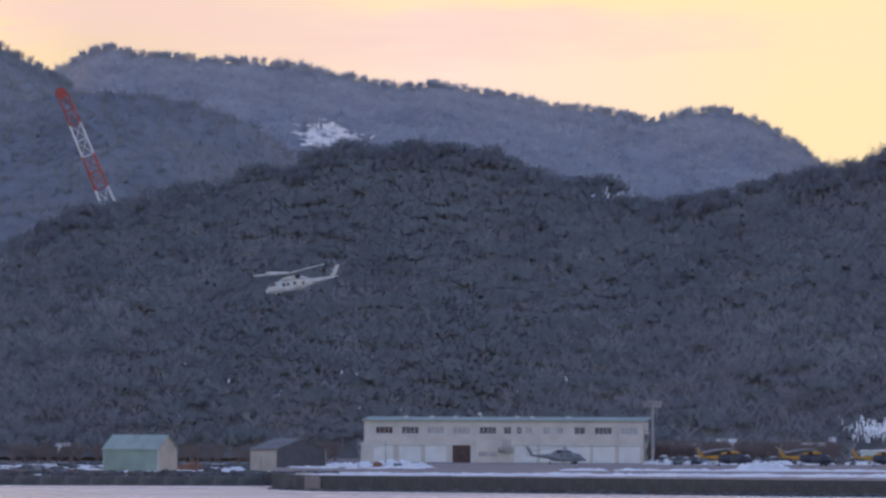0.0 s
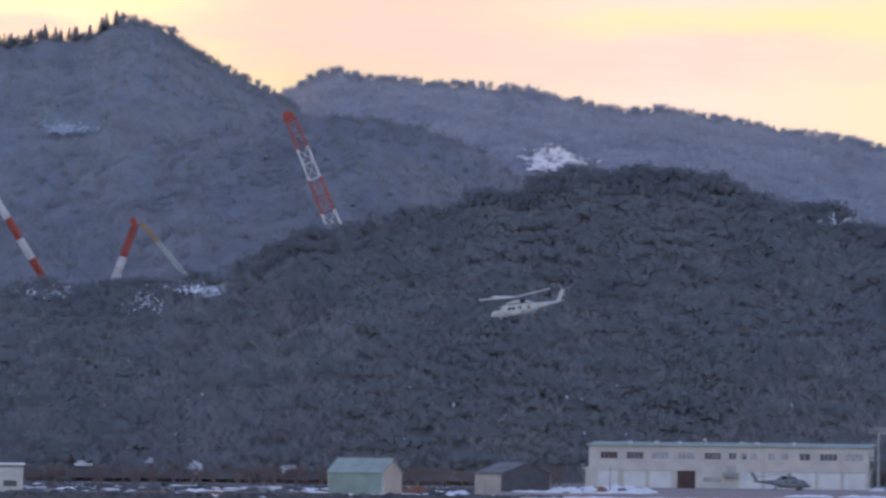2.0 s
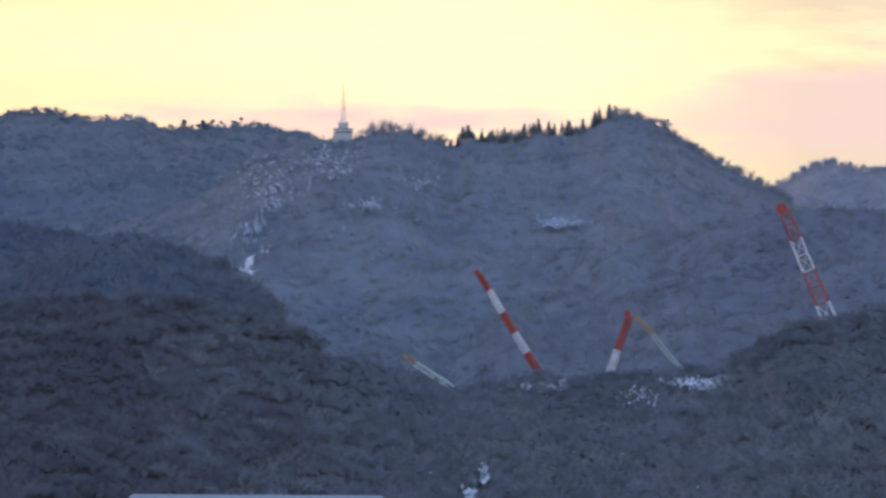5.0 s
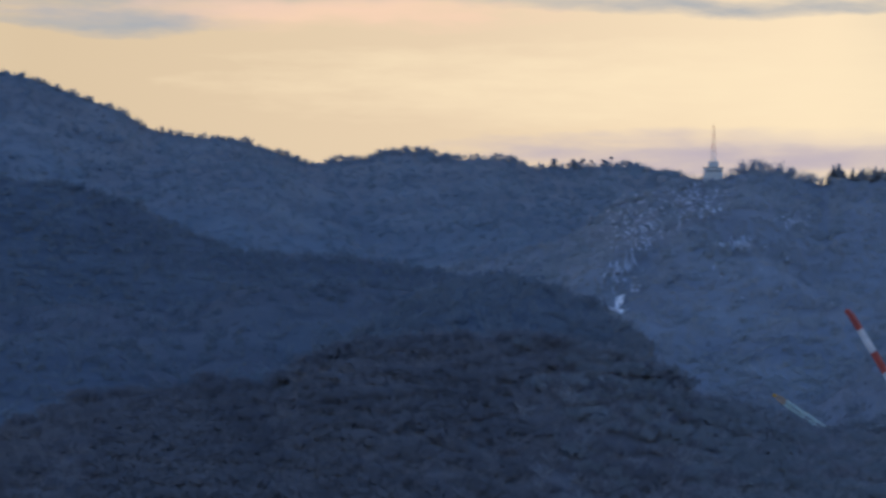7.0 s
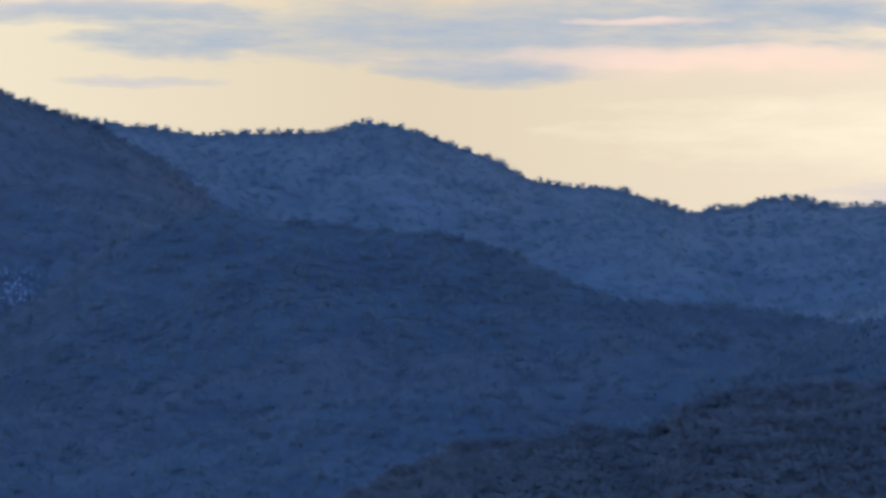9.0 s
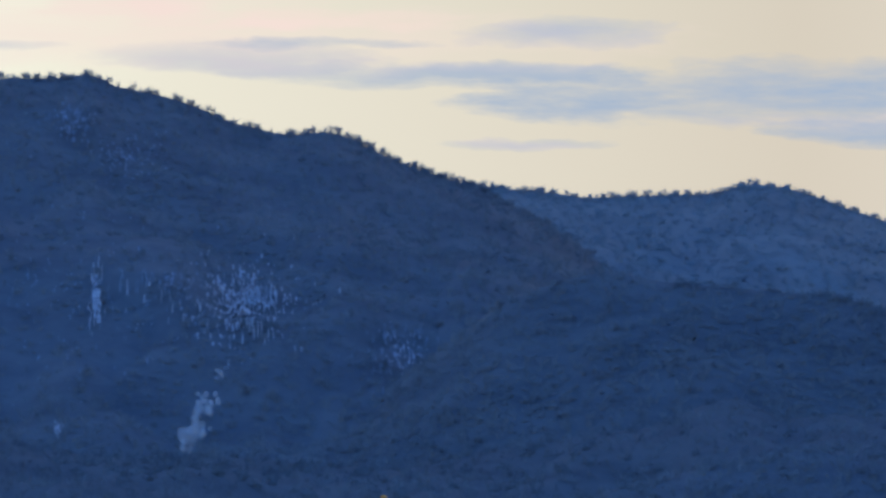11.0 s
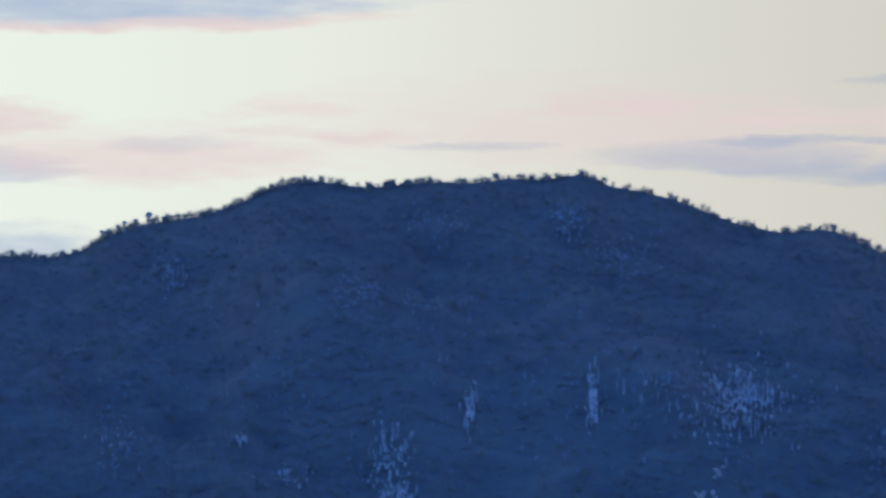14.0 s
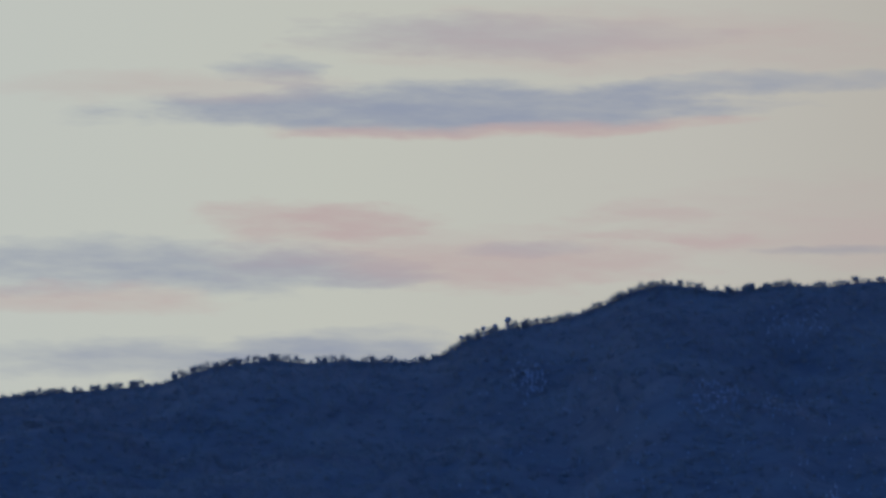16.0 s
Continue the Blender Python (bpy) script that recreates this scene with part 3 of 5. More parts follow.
# ---- the hills, near to far ----
FRONT = Hill([(-8, 3.2), (-5.0, 3.02), (-4.7, 2.93), (-4.19, 2.8), (-3.55, 2.67), (-3.3, 2.58), (-2.79, 2.49), (-2.43, 2.42), (-2.08, 2.52), (-1.83, 2.67),
              (-1.38, 2.7), (-0.82, 2.82), (-0.61, 3.01), (-0.35, 3.05), (0.41, 3.06), (0.61, 2.98), (0.93, 3.11), (1.44, 3.02), (1.63, 2.9), (2.14, 2.8),
              (2.55, 2.59), (2.84, 2.62), (3.46, 2.42), (3.91, 2.37), (4.42, 2.21), (4.74, 1.98), (5.12, 1.82), (5.63, 1.78), (6.65, 1.67), (7.04, 1.76),
              (7.61, 1.62), (8.0, 1.55), (8.3, 1.63), (8.57, 1.74), (9.46, 1.93), (9.79, 2.18), (10.24, 2.40), (11.21, 2.63), (12.24, 2.61), (13.26, 2.5), (13.9, 2.28), (14.28, 1.96),
              (14.98, 2.09), (15.3, 1.93), (16.51, 1.85), (17.29, 1.46), (17.8, 1.2), (18.75, 0.94), (21, 0.4)], 1560, 1425, 3, 9.5, 6, 11, 0.8, 45)
KNOLL = Hill([(8.8, 1.2), (9.67, 1.95), (10.13, 2.65), (10.58, 2.97), (11.03, 3.17), (11.65, 3.29), (12.25, 3.23), (12.63, 3.04), (13.2, 2.71),
              (13.77, 2.46), (14.15, 2.08), (15, 1.3)], 2000, 1680, 20, 9.5, 8, 23)
LOW = Hill([(11, 2.2), (12.37, 2.4), (13.5, 2.2), (15.25, 2.05), (15.64, 2.3), (16.15, 2.48), (16.86, 2.54), (17.81, 2.37), (18.45, 2.23), (18.9, 2.13),
            (20.04, 1.8), (20.67, 1.63), (21.62, 1.4), (23.0, 1.2), (26, 1.7), (29, 2.3), (33, 2.6), (37, 2.5)], 2150, 1750, 12, 9.5, 10, 31)
VALE = Hill([(8.5, 0.8), (9.8, 1.6), (11, 2.5), (11.9, 3.0), (13.35, 3.2), (14.62, 3.12), (15.26, 2.83), (16.54, 2.93), (17.18, 2.86), (17.7, 3.11), (18.08, 3.04), (18.59, 2.78),
             (19.54, 2.65), (20.69, 2.45), (21.63, 2.25), (23.67, 2.40), (24.44, 2.33), (25.59, 2.44), (26.55, 2.64), (27.5, 2.79), (28.94, 3.17), (30.21, 2.89),
             (33, 2.7), (37, 2.5)], 2700, 2180, 45, 10, 14, 41)
DARK = Hill([(8.7, 1.0), (10.2, 2.2), (11.64, 3.2), (13.35, 3.5), (14.63, 3.53), (15.14, 3.71), (15.53, 3.9), (15.91, 4.09), (16.56, 4.24), (17.84, 4.35), (18.61, 4.41),
             (19.16, 4.54), (19.76, 4.39), (20.4, 4.15), (20.71, 3.9), (21.25, 3.5), (22.5, 2.6)], 3150, 2720, 70, 10, 14, 53)
SPUR = Hill([(-1, 1.4), (0.8, 2.2), (1.44, 2.76), (1.69, 2.98), (1.95, 3.2), (2.33, 3.41), (2.91, 3.6), (3.42, 3.69), (4.06, 3.68), (4.5, 3.63), (5.01, 3.52),
             (5.65, 3.29), (6.6, 2.9), (8, 2.5), (10, 2.2), (11, 1.9), (12.5, 0.9)], 2900, 2250, 30, 10, 22, 61)
PEAK = Hill([(2.6, 2.6), (4.18, 3.73), (4.5, 3.93), (4.96, 4.15), (5.41, 4.4), (5.67, 4.62), (5.92, 4.68), (6.16, 4.77), (6.37, 4.68), (6.5, 4.56), (6.82, 4.49),
             (7.07, 4.53), (7.33, 4.45), (7.71, 4.42), (7.94, 4.46), (8.0, 4.33), (8.29, 4.42), (8.61, 4.49), (8.87, 4.52), (9.09, 4.46), (9.28, 4.40), (9.57, 4.38),
             (9.83, 4.36), (10.34, 4.14), (10.97, 3.73), (11.61, 3.53), (12.25, 3.39), (14, 2.8), (16.5, 1.0)], 3450, 2500, 60, 10, 34, 71, 0.9, 110)
RIDGE = Hill([(-7, 2.2), (-4.57, 2.64), (-4.25, 2.9), (-4.06, 3.06), (-3.81, 3.22), (-3.49, 3.41), (-3.29, 3.47), (-2.98, 3.5), (-2.59, 3.44), (-2.34, 3.37),
              (-1.83, 3.48), (-1.12, 3.55), (-0.74, 3.65), (0.1, 3.77), (0.54, 3.74), (0.93, 3.83), (1.7, 3.99), (2.47, 4.03), (3.11, 4.07), (3.52, 4.1),
              (3.74, 4.18), (4.0, 4.13), (4.25, 3.99), (4.63, 3.85), (6, 3.6)], 4400, 3500, 110, 10.5, 30, 83, 0.9, 110)
LONG = Hill([(7.5, 4.1), (8.87, 4.26), (9.44, 4.4), (9.83, 4.49), (10.34, 4.56), (10.85, 4.53), (11.37, 4.51), (11.62, 4.62), (12.26, 4.6), (12.59, 4.69),
             (13.04, 4.68), (13.29, 4.58), (13.58, 4.59), (13.8, 4.51), (14.19, 4.63), (14.64, 4.78), (15.28, 4.82), (15.73, 4.89), (15.99, 5.08), (16.44, 5.23),
             (16.76, 5.35), (17.08, 5.45), (17.4, 5.51), (17.6, 5.52), (17.98, 5.4), (18.62, 5.38), (19.45, 5.35), (19.9, 5.41), (20.51, 5.46), (20.8, 5.5),
             (22, 5.4), (24, 5.2)], 4300, 3300, 120, 10, 34, 97, 0.9, 120)
SNOWY = Hill([(18.6, 4.2), (19.86, 5.05), (20.63, 5.44), (21.41, 5.67), (21.99, 5.92), (22.25, 6.05), (22.57, 6.06), (22.82, 6.01), (23.47, 6.16), (23.99, 6.38),
              (24.37, 6.47), (24.82, 6.55), (25.08, 6.69), (25.66, 6.6), (25.85, 6.64), (26.36, 6.57), (26.94, 6.58), (27.58, 6.5), (28.07, 6.57), (28.33, 6.58),
              (28.65, 6.5), (28.97, 6.33), (29.42, 6.17), (30.12, 6.06), (30.51, 5.93), (30.82, 5.73), (31.14, 5.67), (31.78, 5.69), (32.36, 5.65), (32.74, 5.69),
              (33.3, 5.6), (33.62, 5.53), (34.0, 5.38), (34.96, 5.29), (35.79, 5.21), (38, 5.0)], 4000, 2750, 70, 9.5, 46, 101, 0.95, 130)

FRONT.ground("hill_front", M_LITTER, 6)
KNOLL.ground("hill_knoll", M_BLUE_HAZED_LITTER, 9)
LOW.ground("hill_low", M_BLUE_HAZED_LITTER, 10)
VALE.ground("hill_vale", M_MID_HAZED_LITTER, 12)
DARK.ground("hill_dark", M_BLUE_HAZED_LITTER, 12)
SPUR.ground("hill_spur", M_SPUR_HAZED_LITTER, 14)
PEAK.ground("hill_peak", M_PEAK_HAZED_LITTER, 15)
RIDGE.ground("hill_ridge", M_FAR_HAZED_LITTER, 16)
LONG.ground("hill_long", M_LONG_HAZED_LITTER, 16)
SNOWY.ground("hill_snowy", M_SNOWY_HAZED_LITTER, 16)

clear_ridge = [RIDGE.snow(1.28, 3.22, 0.40, 0.17, M_SNOW, 5, 0.12, 1.3)]
clear_peak = [PEAK.snow(10.39, 3.0, 0.12, 0.08, M_SNOW, 8, 0.0, 1.2)]
clear_peak += flecks(PEAK, M_HAZED_PEAK_SNOW, 9, [(10.18, 3.84, 0.34, 0.26, 110, 9), (9.49, 4.13, 0.34, 0.18, 90, 8), (8.97, 3.66, 0.22, 0.05, 22, 5), (8.4, 3.93, 0.16, 0.08, 16, 6),
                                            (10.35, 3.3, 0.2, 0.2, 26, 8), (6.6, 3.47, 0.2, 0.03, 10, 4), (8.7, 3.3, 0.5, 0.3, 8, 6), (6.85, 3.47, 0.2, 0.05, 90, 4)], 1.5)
clear_snowy = flecks(SNOWY, M_HAZED_HILL_SNOW, 13, [(23.29, 4.12, 0.36, 0.30, 150, 15), (23.36, 4.08, 0.85, 0.45, 110, 10), (24.99, 4.1, 0.07, 0.3, 46, 15), (26.37, 4.0, 0.08, 0.22, 40, 13),
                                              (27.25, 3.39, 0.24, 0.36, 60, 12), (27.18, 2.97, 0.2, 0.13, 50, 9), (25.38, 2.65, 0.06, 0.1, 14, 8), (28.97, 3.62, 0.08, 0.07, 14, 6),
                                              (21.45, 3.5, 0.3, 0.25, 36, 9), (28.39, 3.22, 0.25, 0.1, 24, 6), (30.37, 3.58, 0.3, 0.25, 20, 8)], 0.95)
clear_snowy += flecks(SNOWY, M_THIN_HAZED_SNOW, 18, [(21.56, 3.53, 0.4, 0.3, 60, 10), (27.67, 5.29, 0.32, 0.2, 70, 9), (26.96, 5.21, 0.32, 0.1, 50, 8), (25.25, 6.11, 0.26, 0.2, 60, 9), (24.66, 5.73, 0.36, 0.24, 56, 8),
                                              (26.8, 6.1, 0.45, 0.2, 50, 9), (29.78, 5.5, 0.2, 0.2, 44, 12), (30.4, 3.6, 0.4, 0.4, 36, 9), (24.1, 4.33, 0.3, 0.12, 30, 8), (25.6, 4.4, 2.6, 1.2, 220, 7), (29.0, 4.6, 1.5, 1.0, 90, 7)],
                      1.0, "old snow under the trees of the slope, its colour dulled for haze")
clear_front = [FRONT.snow(5.15, 1.74, 0.28, 0.07, M_SNOW, 32, -0.3, 1.6, 0.8), FRONT.snow(6.6, 1.6, 0.5, 0.05, M_THIN_HAZED_SNOW, 33, -0.5, 1.6, 0.8),
               FRONT.snow(5.85, -0.21, 0.25, 0.09, M_SNOW, 34, -0.60, 0.8, 1.2, 2.0), FRONT.snow(5.3, -0.27, 0.1, 0.08, M_SNOW, 35, -0.40, 0.8, 1.2, 2.0),
               FRONT.snow(4.3, -0.27, 0.08, 0.05, M_SNOW, 36, -0.40, 0.8, 1.2, 2.0), FRONT.snow(6.7, -0.26, 0.3, 0.08, M_SNOW, 37, -0.60, 0.8, 1.2, 2.0),
               FRONT.snow(-4.85, -0.12, 0.28, 0.16, M_SNOW, 38, -0.75, 0.8, 2.6, 2.0), FRONT.snow(-2.9, -0.29, 0.4, 0.08, M_SNOW, 39, -0.50, 0.8, 1.2, 2.0),
               FRONT.snow(-4.0, -0.24, 0.4, 0.08, M_SNOW, 40, -0.70, 0.8, 1.2, 2.0), FRONT.snow(-5.0, 0.0, 0.3, 0.1, M_SNOW, 44, -0.80, 0.8, 1.2, 2.0),
               FRONT.snow(-2.6, -0.27, 0.16, 0.08, M_SNOW, 45, -0.70, 0.8, 1.2, 2.0), FRONT.snow(-3.2, -0.21, 0.16, 0.08, M_SNOW, 46, -0.80, 0.8, 1.2, 2.0),
               FRONT.snow(-4.4, -0.16, 0.2, 0.10, M_SNOW, 47, -0.80, 0.8, 1.2, 2.0)]
clear_front += flecks(FRONT, M_SNOW, 30, [(8.15, -0.2, 0.26, 0.2, 90, 3), (8.0, 0.12, 0.12, 0.1, 70, 3), (7.83, 0.32, 0.07, 0.16, 40, 3), (7.66, 0.6, 0.04, 0.12, 16, 3), (7.0, 0.5, 1.6, 0.5, 10, 1),
                                          (5.36, 1.66, 0.22, 0.05, 50, 2), (5.9, 1.52, 0.2, 0.12, 24, 1.5), (7.0, 1.6, 0.4, 0.05, 16, 1.5), (1.5, 0.4, 3.0, 0.5, 12, 1), (-1.9, 2.5, 0.3, 0.05, 10, 1.5), (-4.85, -0.14, 0.24, 0.1, 90, 0.9)],
                      1.0, "broken snow among the trees of the front hill")

G_NEAR = [leafy(s, 4, 190, 0.046, 3, 4) for s in range(5)]
G_FAR = [far_leafy(s + 20) for s in range(6)] + [conifer(3, 4, 4)]
B_NEAR = [bare(s, 6, 84, 0.018) for s in range(5)]
B_FAR = [far_bare(s + 9) for s in range(5)]
near, middle, far = (M_EVERGREEN, M_BARE), (M_MID_HAZED_EVERGREEN, M_MID_HAZED_BARE), (M_FAR_HAZED_EVERGREEN, M_FAR_HAZED_BARE)
peak, long_woods = (M_PEAK_HAZED_EVERGREEN, M_PEAK_HAZED_BARE), (M_LONG_HAZED_EVERGREEN, M_LONG_HAZED_BARE)
blue, deep = (M_BLUE_HAZED_EVERGREEN, M_BLUE_HAZED_BARE), (M_DEEP, M_DEEP_BARE)
plant(FRONT, "front_hill", 5200, G_NEAR, B_NEAR, near, 1, 0.38, clear_front, 300, az=(-6.5, 11.5), fade=(11.5, 8.7))
plant(FRONT, "bluff", 2000, G_NEAR, B_NEAR, deep, 11, 0.45, clear_front, 150, az=(8.7, 18.9), fade=(8.7, 11.5))
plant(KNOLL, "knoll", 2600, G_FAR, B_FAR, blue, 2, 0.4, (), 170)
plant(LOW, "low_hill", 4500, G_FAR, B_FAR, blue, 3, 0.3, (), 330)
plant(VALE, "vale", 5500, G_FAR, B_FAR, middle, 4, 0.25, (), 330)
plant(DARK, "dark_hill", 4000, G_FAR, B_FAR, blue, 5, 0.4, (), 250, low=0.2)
plant(SPUR, "spur", 5500, G_FAR, B_FAR, (M_SPUR_HAZED_EVERGREEN, M_SPUR_HAZED_BARE), 6, 0.2, (), 250)
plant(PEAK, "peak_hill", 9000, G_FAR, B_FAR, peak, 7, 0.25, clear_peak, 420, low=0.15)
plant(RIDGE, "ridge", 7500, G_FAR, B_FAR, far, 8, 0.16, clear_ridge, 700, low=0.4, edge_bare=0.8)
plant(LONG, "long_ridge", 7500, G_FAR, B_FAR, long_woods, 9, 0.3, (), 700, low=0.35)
plant(SNOWY, "snowy_hill", 17000, G_FAR, B_FAR, (M_SNOWY_HAZED_EVERGREEN, M_SNOWY_HAZED_BARE), 10, 0.3, clear_snowy, 800, az=(18.6, 36.5))
special(FRONT, "crest_evergreens", "domed dark evergreens along the crest of the front hill", G_NEAR, M_DOME, -0.9, 1.75, 60, 7.2, 65, 0.87, 0.955)
special(FRONT, "shoulder_evergreens", "domed dark evergreens on the shoulder of the front hill", G_NEAR, M_DOME, 2.9, 4.75, 40, 6.8, 66, 0.85, 0.945)
special(PEAK, "skyline_cedars", "row of pointed dark cedars on the skyline", [conifer(s, 8, 8) * np.array([1.5, 1.5, 1, 1, 1, 1]) for s in range(4)], M_PEAK_HAZED_EVERGREEN, 6.25, 8.0, 90, 9.5, 61)
special(PEAK, "skyline_bare_trees", "spreading leafless trees on the skyline", B_FAR, M_PEAK_HAZED_BARE, 8.05, 9.2, 60, 10, 62)
special(LONG, "skyline_pines", "tall-stemmed pines standing clear of the skyline", [umbrella_pine(s) for s in range(4)], M_MID_HAZED_EVERGREEN, 10.2, 12.0, 26, 8, 63)
special(SNOWY, "summit_pines", "tall-stemmed pines standing clear of the slope", [umbrella_pine(s) for s in range(3)], M_FAR_HAZED_EVERGREEN, 30.0, 30.6, 8, 9, 64)

FRINGE = [far_bare(s + 40, 110, 0.011) for s in range(5)]
special(RIDGE, "ridge_fringe", "fringe of bare trees along the far skyline", FRINGE, M_FAR_HAZED_BARE, -4.4, 4.2, 420, 9, 71, 0.98, 0.998)
special(PEAK, "peak_fringe", "bare trees fringing the shoulder of the peak", FRINGE, M_PEAK_HAZED_BARE, 4.2, 6.3, 90, 7, 72, 0.975, 1.005)
special(LONG, "long_fringe", "fringe of bare trees along the long ridge", FRINGE, M_LONG_HAZED_BARE, 10.0, 20.6, 300, 6.5, 73, 0.984, 0.998)
special(SNOWY, "snowy_fringe", "fringe of bare trees along the snowy hill's crest", FRINGE, M_SNOWY_HAZED_BARE, 20.5, 35.8, 420, 7.5, 74, 0.986, 0.998)
mid_snow = (RIDGE.meet(1.28, 3.25) - RIDGE.foot) / (RIDGE.crest - RIDGE.foot)
special(RIDGE, "snowfield_cedars", "small dark cedars standing in the snowfield", [conifer(s, 5, 5) for s in range(3)], M_FAR_HAZED_EVERGREEN, 0.95, 1.6, 16, 9, 75, mid_snow - 0.01, mid_snow + 0.06)

special(FRONT, "east_evergreens", "domed dark evergreens on the eastern crest of the front hill", G_NEAR, M_DOME, -5.4, -1.9, 60, 7.2, 67, 0.86, 0.95)

# ---- bay and shore ----
n = 128
rim = [bearing(360 * k / n, 4990, 0) for k in range(n)]
bay = new("water", mesh_from("water", [(0, 0, 0)] + [tuple(p) for p in rim], [(0, 1 + k, 1 + (k + 1) % n) for k in range(n)], water))
tagged(bay, kind="structure")


def sheet(name, edge, far_d, z, base, material, a0, a1, step=0.1):
    """A level sheet of land between a shoreline given by turn and distance and a far arc, with a wall down to the water."""
    a = np.arange(a0, a1 + 1e-6, step)
    d = np.interp(a, [e[0] for e in edge], [e[1] for e in edge])
    v = [tuple(bearing(x, y, base)) for x, y in zip(a, d)] + [tuple(bearing(x, y, z)) for x, y in zip(a, d)] + [tuple(bearing(x, far_d, z)) for x in a]
    k, f = len(a), []
    for i in range(k - 1):
        f += [(i, i + 1, k + i + 1, k + i), (k + i, k + i + 1, 2 * k + i + 1, 2 * k + i)]
    ob = new(name, mesh_from(name, v, np.array(f)[:, ::-1], material))
    return tagged(ob, kind="structure")


SHORE = [(-60, 1200), (-12, 1080), (2.0, 1060), (6, 1058), (30, 1055), (80, 1300)]
sheet("ground", SHORE, 4985, 1.9, -1, M_SOIL, -60, 80, 0.25)
QUAY = [(-14, 900), (-3.94, 940), (1.45, 985), (1.95, 1012)]
sheet("apron", QUAY, 1420, 2.9, -1, M_APRON, -14, 1.95)


# ---- building blocks for things ----
M_WALL = mat("pale_render", (0.55, 0.52, 0.475), (0.45, 0.425, 0.39), 4, 0.85, bump=0.01)
M_DOOR = mat("pale_shutter", (0.64, 0.65, 0.64), (0.57, 0.58, 0.57), 3, 0.6)
M_GREEN_ROOF = mat("pale_green_sheet", (0.33, 0.39, 0.345), (0.27, 0.32, 0.285), 3, 0.95, spec=0.05)
M_GREEN_WALL = mat("green_sheet", (0.25, 0.33, 0.28), (0.20, 0.27, 0.235), 3, 0.6)
M_BEIGE = mat("beige_sheet", (0.46, 0.40, 0.34), (0.38, 0.33, 0.28), 2.5, 0.75)
M_GREY_SHEET = mat("grey_green_sheet", (0.30, 0.33, 0.31), (0.25, 0.275, 0.26), 5, 0.6)
M_DARK = mat("dark_void", (0.03, 0.03, 0.034), (0.05, 0.045, 0.045), 2, 0.9)
M_OPEN_SIDE_SHADE = mat("open_side_shade", (0.075, 0.078, 0.09), (0.10, 0.10, 0.112), 2, 0.9)
M_DARK_RED_INSIDE = mat("dark_red_inside", (0.10, 0.06, 0.055), (0.06, 0.04, 0.04), 1.5, 0.8)
M_PANE = mat("window_glass", (0.05, 0.055, 0.065), (0.10, 0.10, 0.11), 2, 0.3, spec=0.4)
M_BLIND = mat("blind", (0.42, 0.40, 0.40), (0.30, 0.29, 0.29), 1.5, 0.8)
M_FRAME = mat("window_frame", (0.55, 0.55, 0.55), (0.45, 0.45, 0.45), 2, 0.5)
M_GREY_ROOF = mat("weathered_roof", (0.16, 0.155, 0.15), (0.24, 0.23, 0.22), 3, 0.95, spec=0.05)
M_STEEL = mat("galvanised_steel", (0.34, 0.35, 0.37), (0.24, 0.25, 0.27), 2, 0.45, 0.6)
M_RED = mat("crane_red_paint", (0.42, 0.085, 0.06), (0.30, 0.06, 0.045), 4, 0.6)
M_WHITE = mat("crane_white_paint", (0.66, 0.66, 0.67), (0.50, 0.50, 0.51), 4, 0.6)
M_YELLOW = mat("ochre_paint", (0.50, 0.27, 0.045), (0.38, 0.20, 0.035), 2, 0.55)
M_LIME = mat("pale_green_paint", (0.48, 0.56, 0.50), (0.38, 0.46, 0.42), 3, 0.6)
M_NAVY = mat("navy_paint", (0.035, 0.045, 0.07), (0.055, 0.065, 0.09), 2, 0.5)
M_HULL = mat("pale_grey_paint", (0.54, 0.535, 0.50), (0.43, 0.43, 0.40), 1.5, 0.55)
M_DECK_GREY = mat("sea_grey_paint", (0.20, 0.22, 0.24), (0.15, 0.165, 0.18), 1.5, 0.6)
M_BLADE = mat("rotor_blade_grey", (0.34, 0.34, 0.34), (0.26, 0.26, 0.26), 1, 0.6)
M_TYRE = mat("tyre_rubber", (0.03, 0.03, 0.03), (0.045, 0.045, 0.045), 0.3, 0.9)
M_RUSTY = mat("rusty_scrap", (0.30, 0.13, 0.07), (0.16, 0.08, 0.06), 1.2, 0.9)
M_VAN = mat("car_paint_grey", (0.34, 0.36, 0.38), (0.28, 0.30, 0.32), 2, 0.4)


def part(name, bm, material, parent, label=""):
    """One mesh under a thing or a part."""
    bmesh.ops.recalc_face_normals(bm, faces=bm.faces)
    me = bpy.data.meshes.new(name)
    bm.to_mesh(me)
    bm.free()
    me.materials.append(material)
    ob = new(name, me)
    ob.parent = parent
    return tagged(ob, label) if label else ob


def thing(name, m, label, category, group=""):
    ob = new(name)
    ob.matrix_world = m
    ob.empty_display_size = 0.5
    return tagged(ob, label, category, group)


def boxes(*rows, bevel=0.0):
    """Boxes by their low and high corners, in one mesh."""
    bm = bmesh.new()
    for x0, x1, y0, y1, z0, z1 in rows:
        v = [bm.verts.new((x, y, z)) for x in (x0, x1) for y in (y0, y1) for z in (z0, z1)]
        for f in ((0, 1, 3, 2), (4, 6, 7, 5), (0, 4, 5, 1), (2, 3, 7, 6), (0, 2, 6, 4), (1, 5, 7, 3)):
            bm.faces.new([v[k] for k in f])
    if bevel:
        bmesh.ops.bevel(bm, geom=bm.edges[:], offset=bevel, segments=1, affect="EDGES")
    return bm


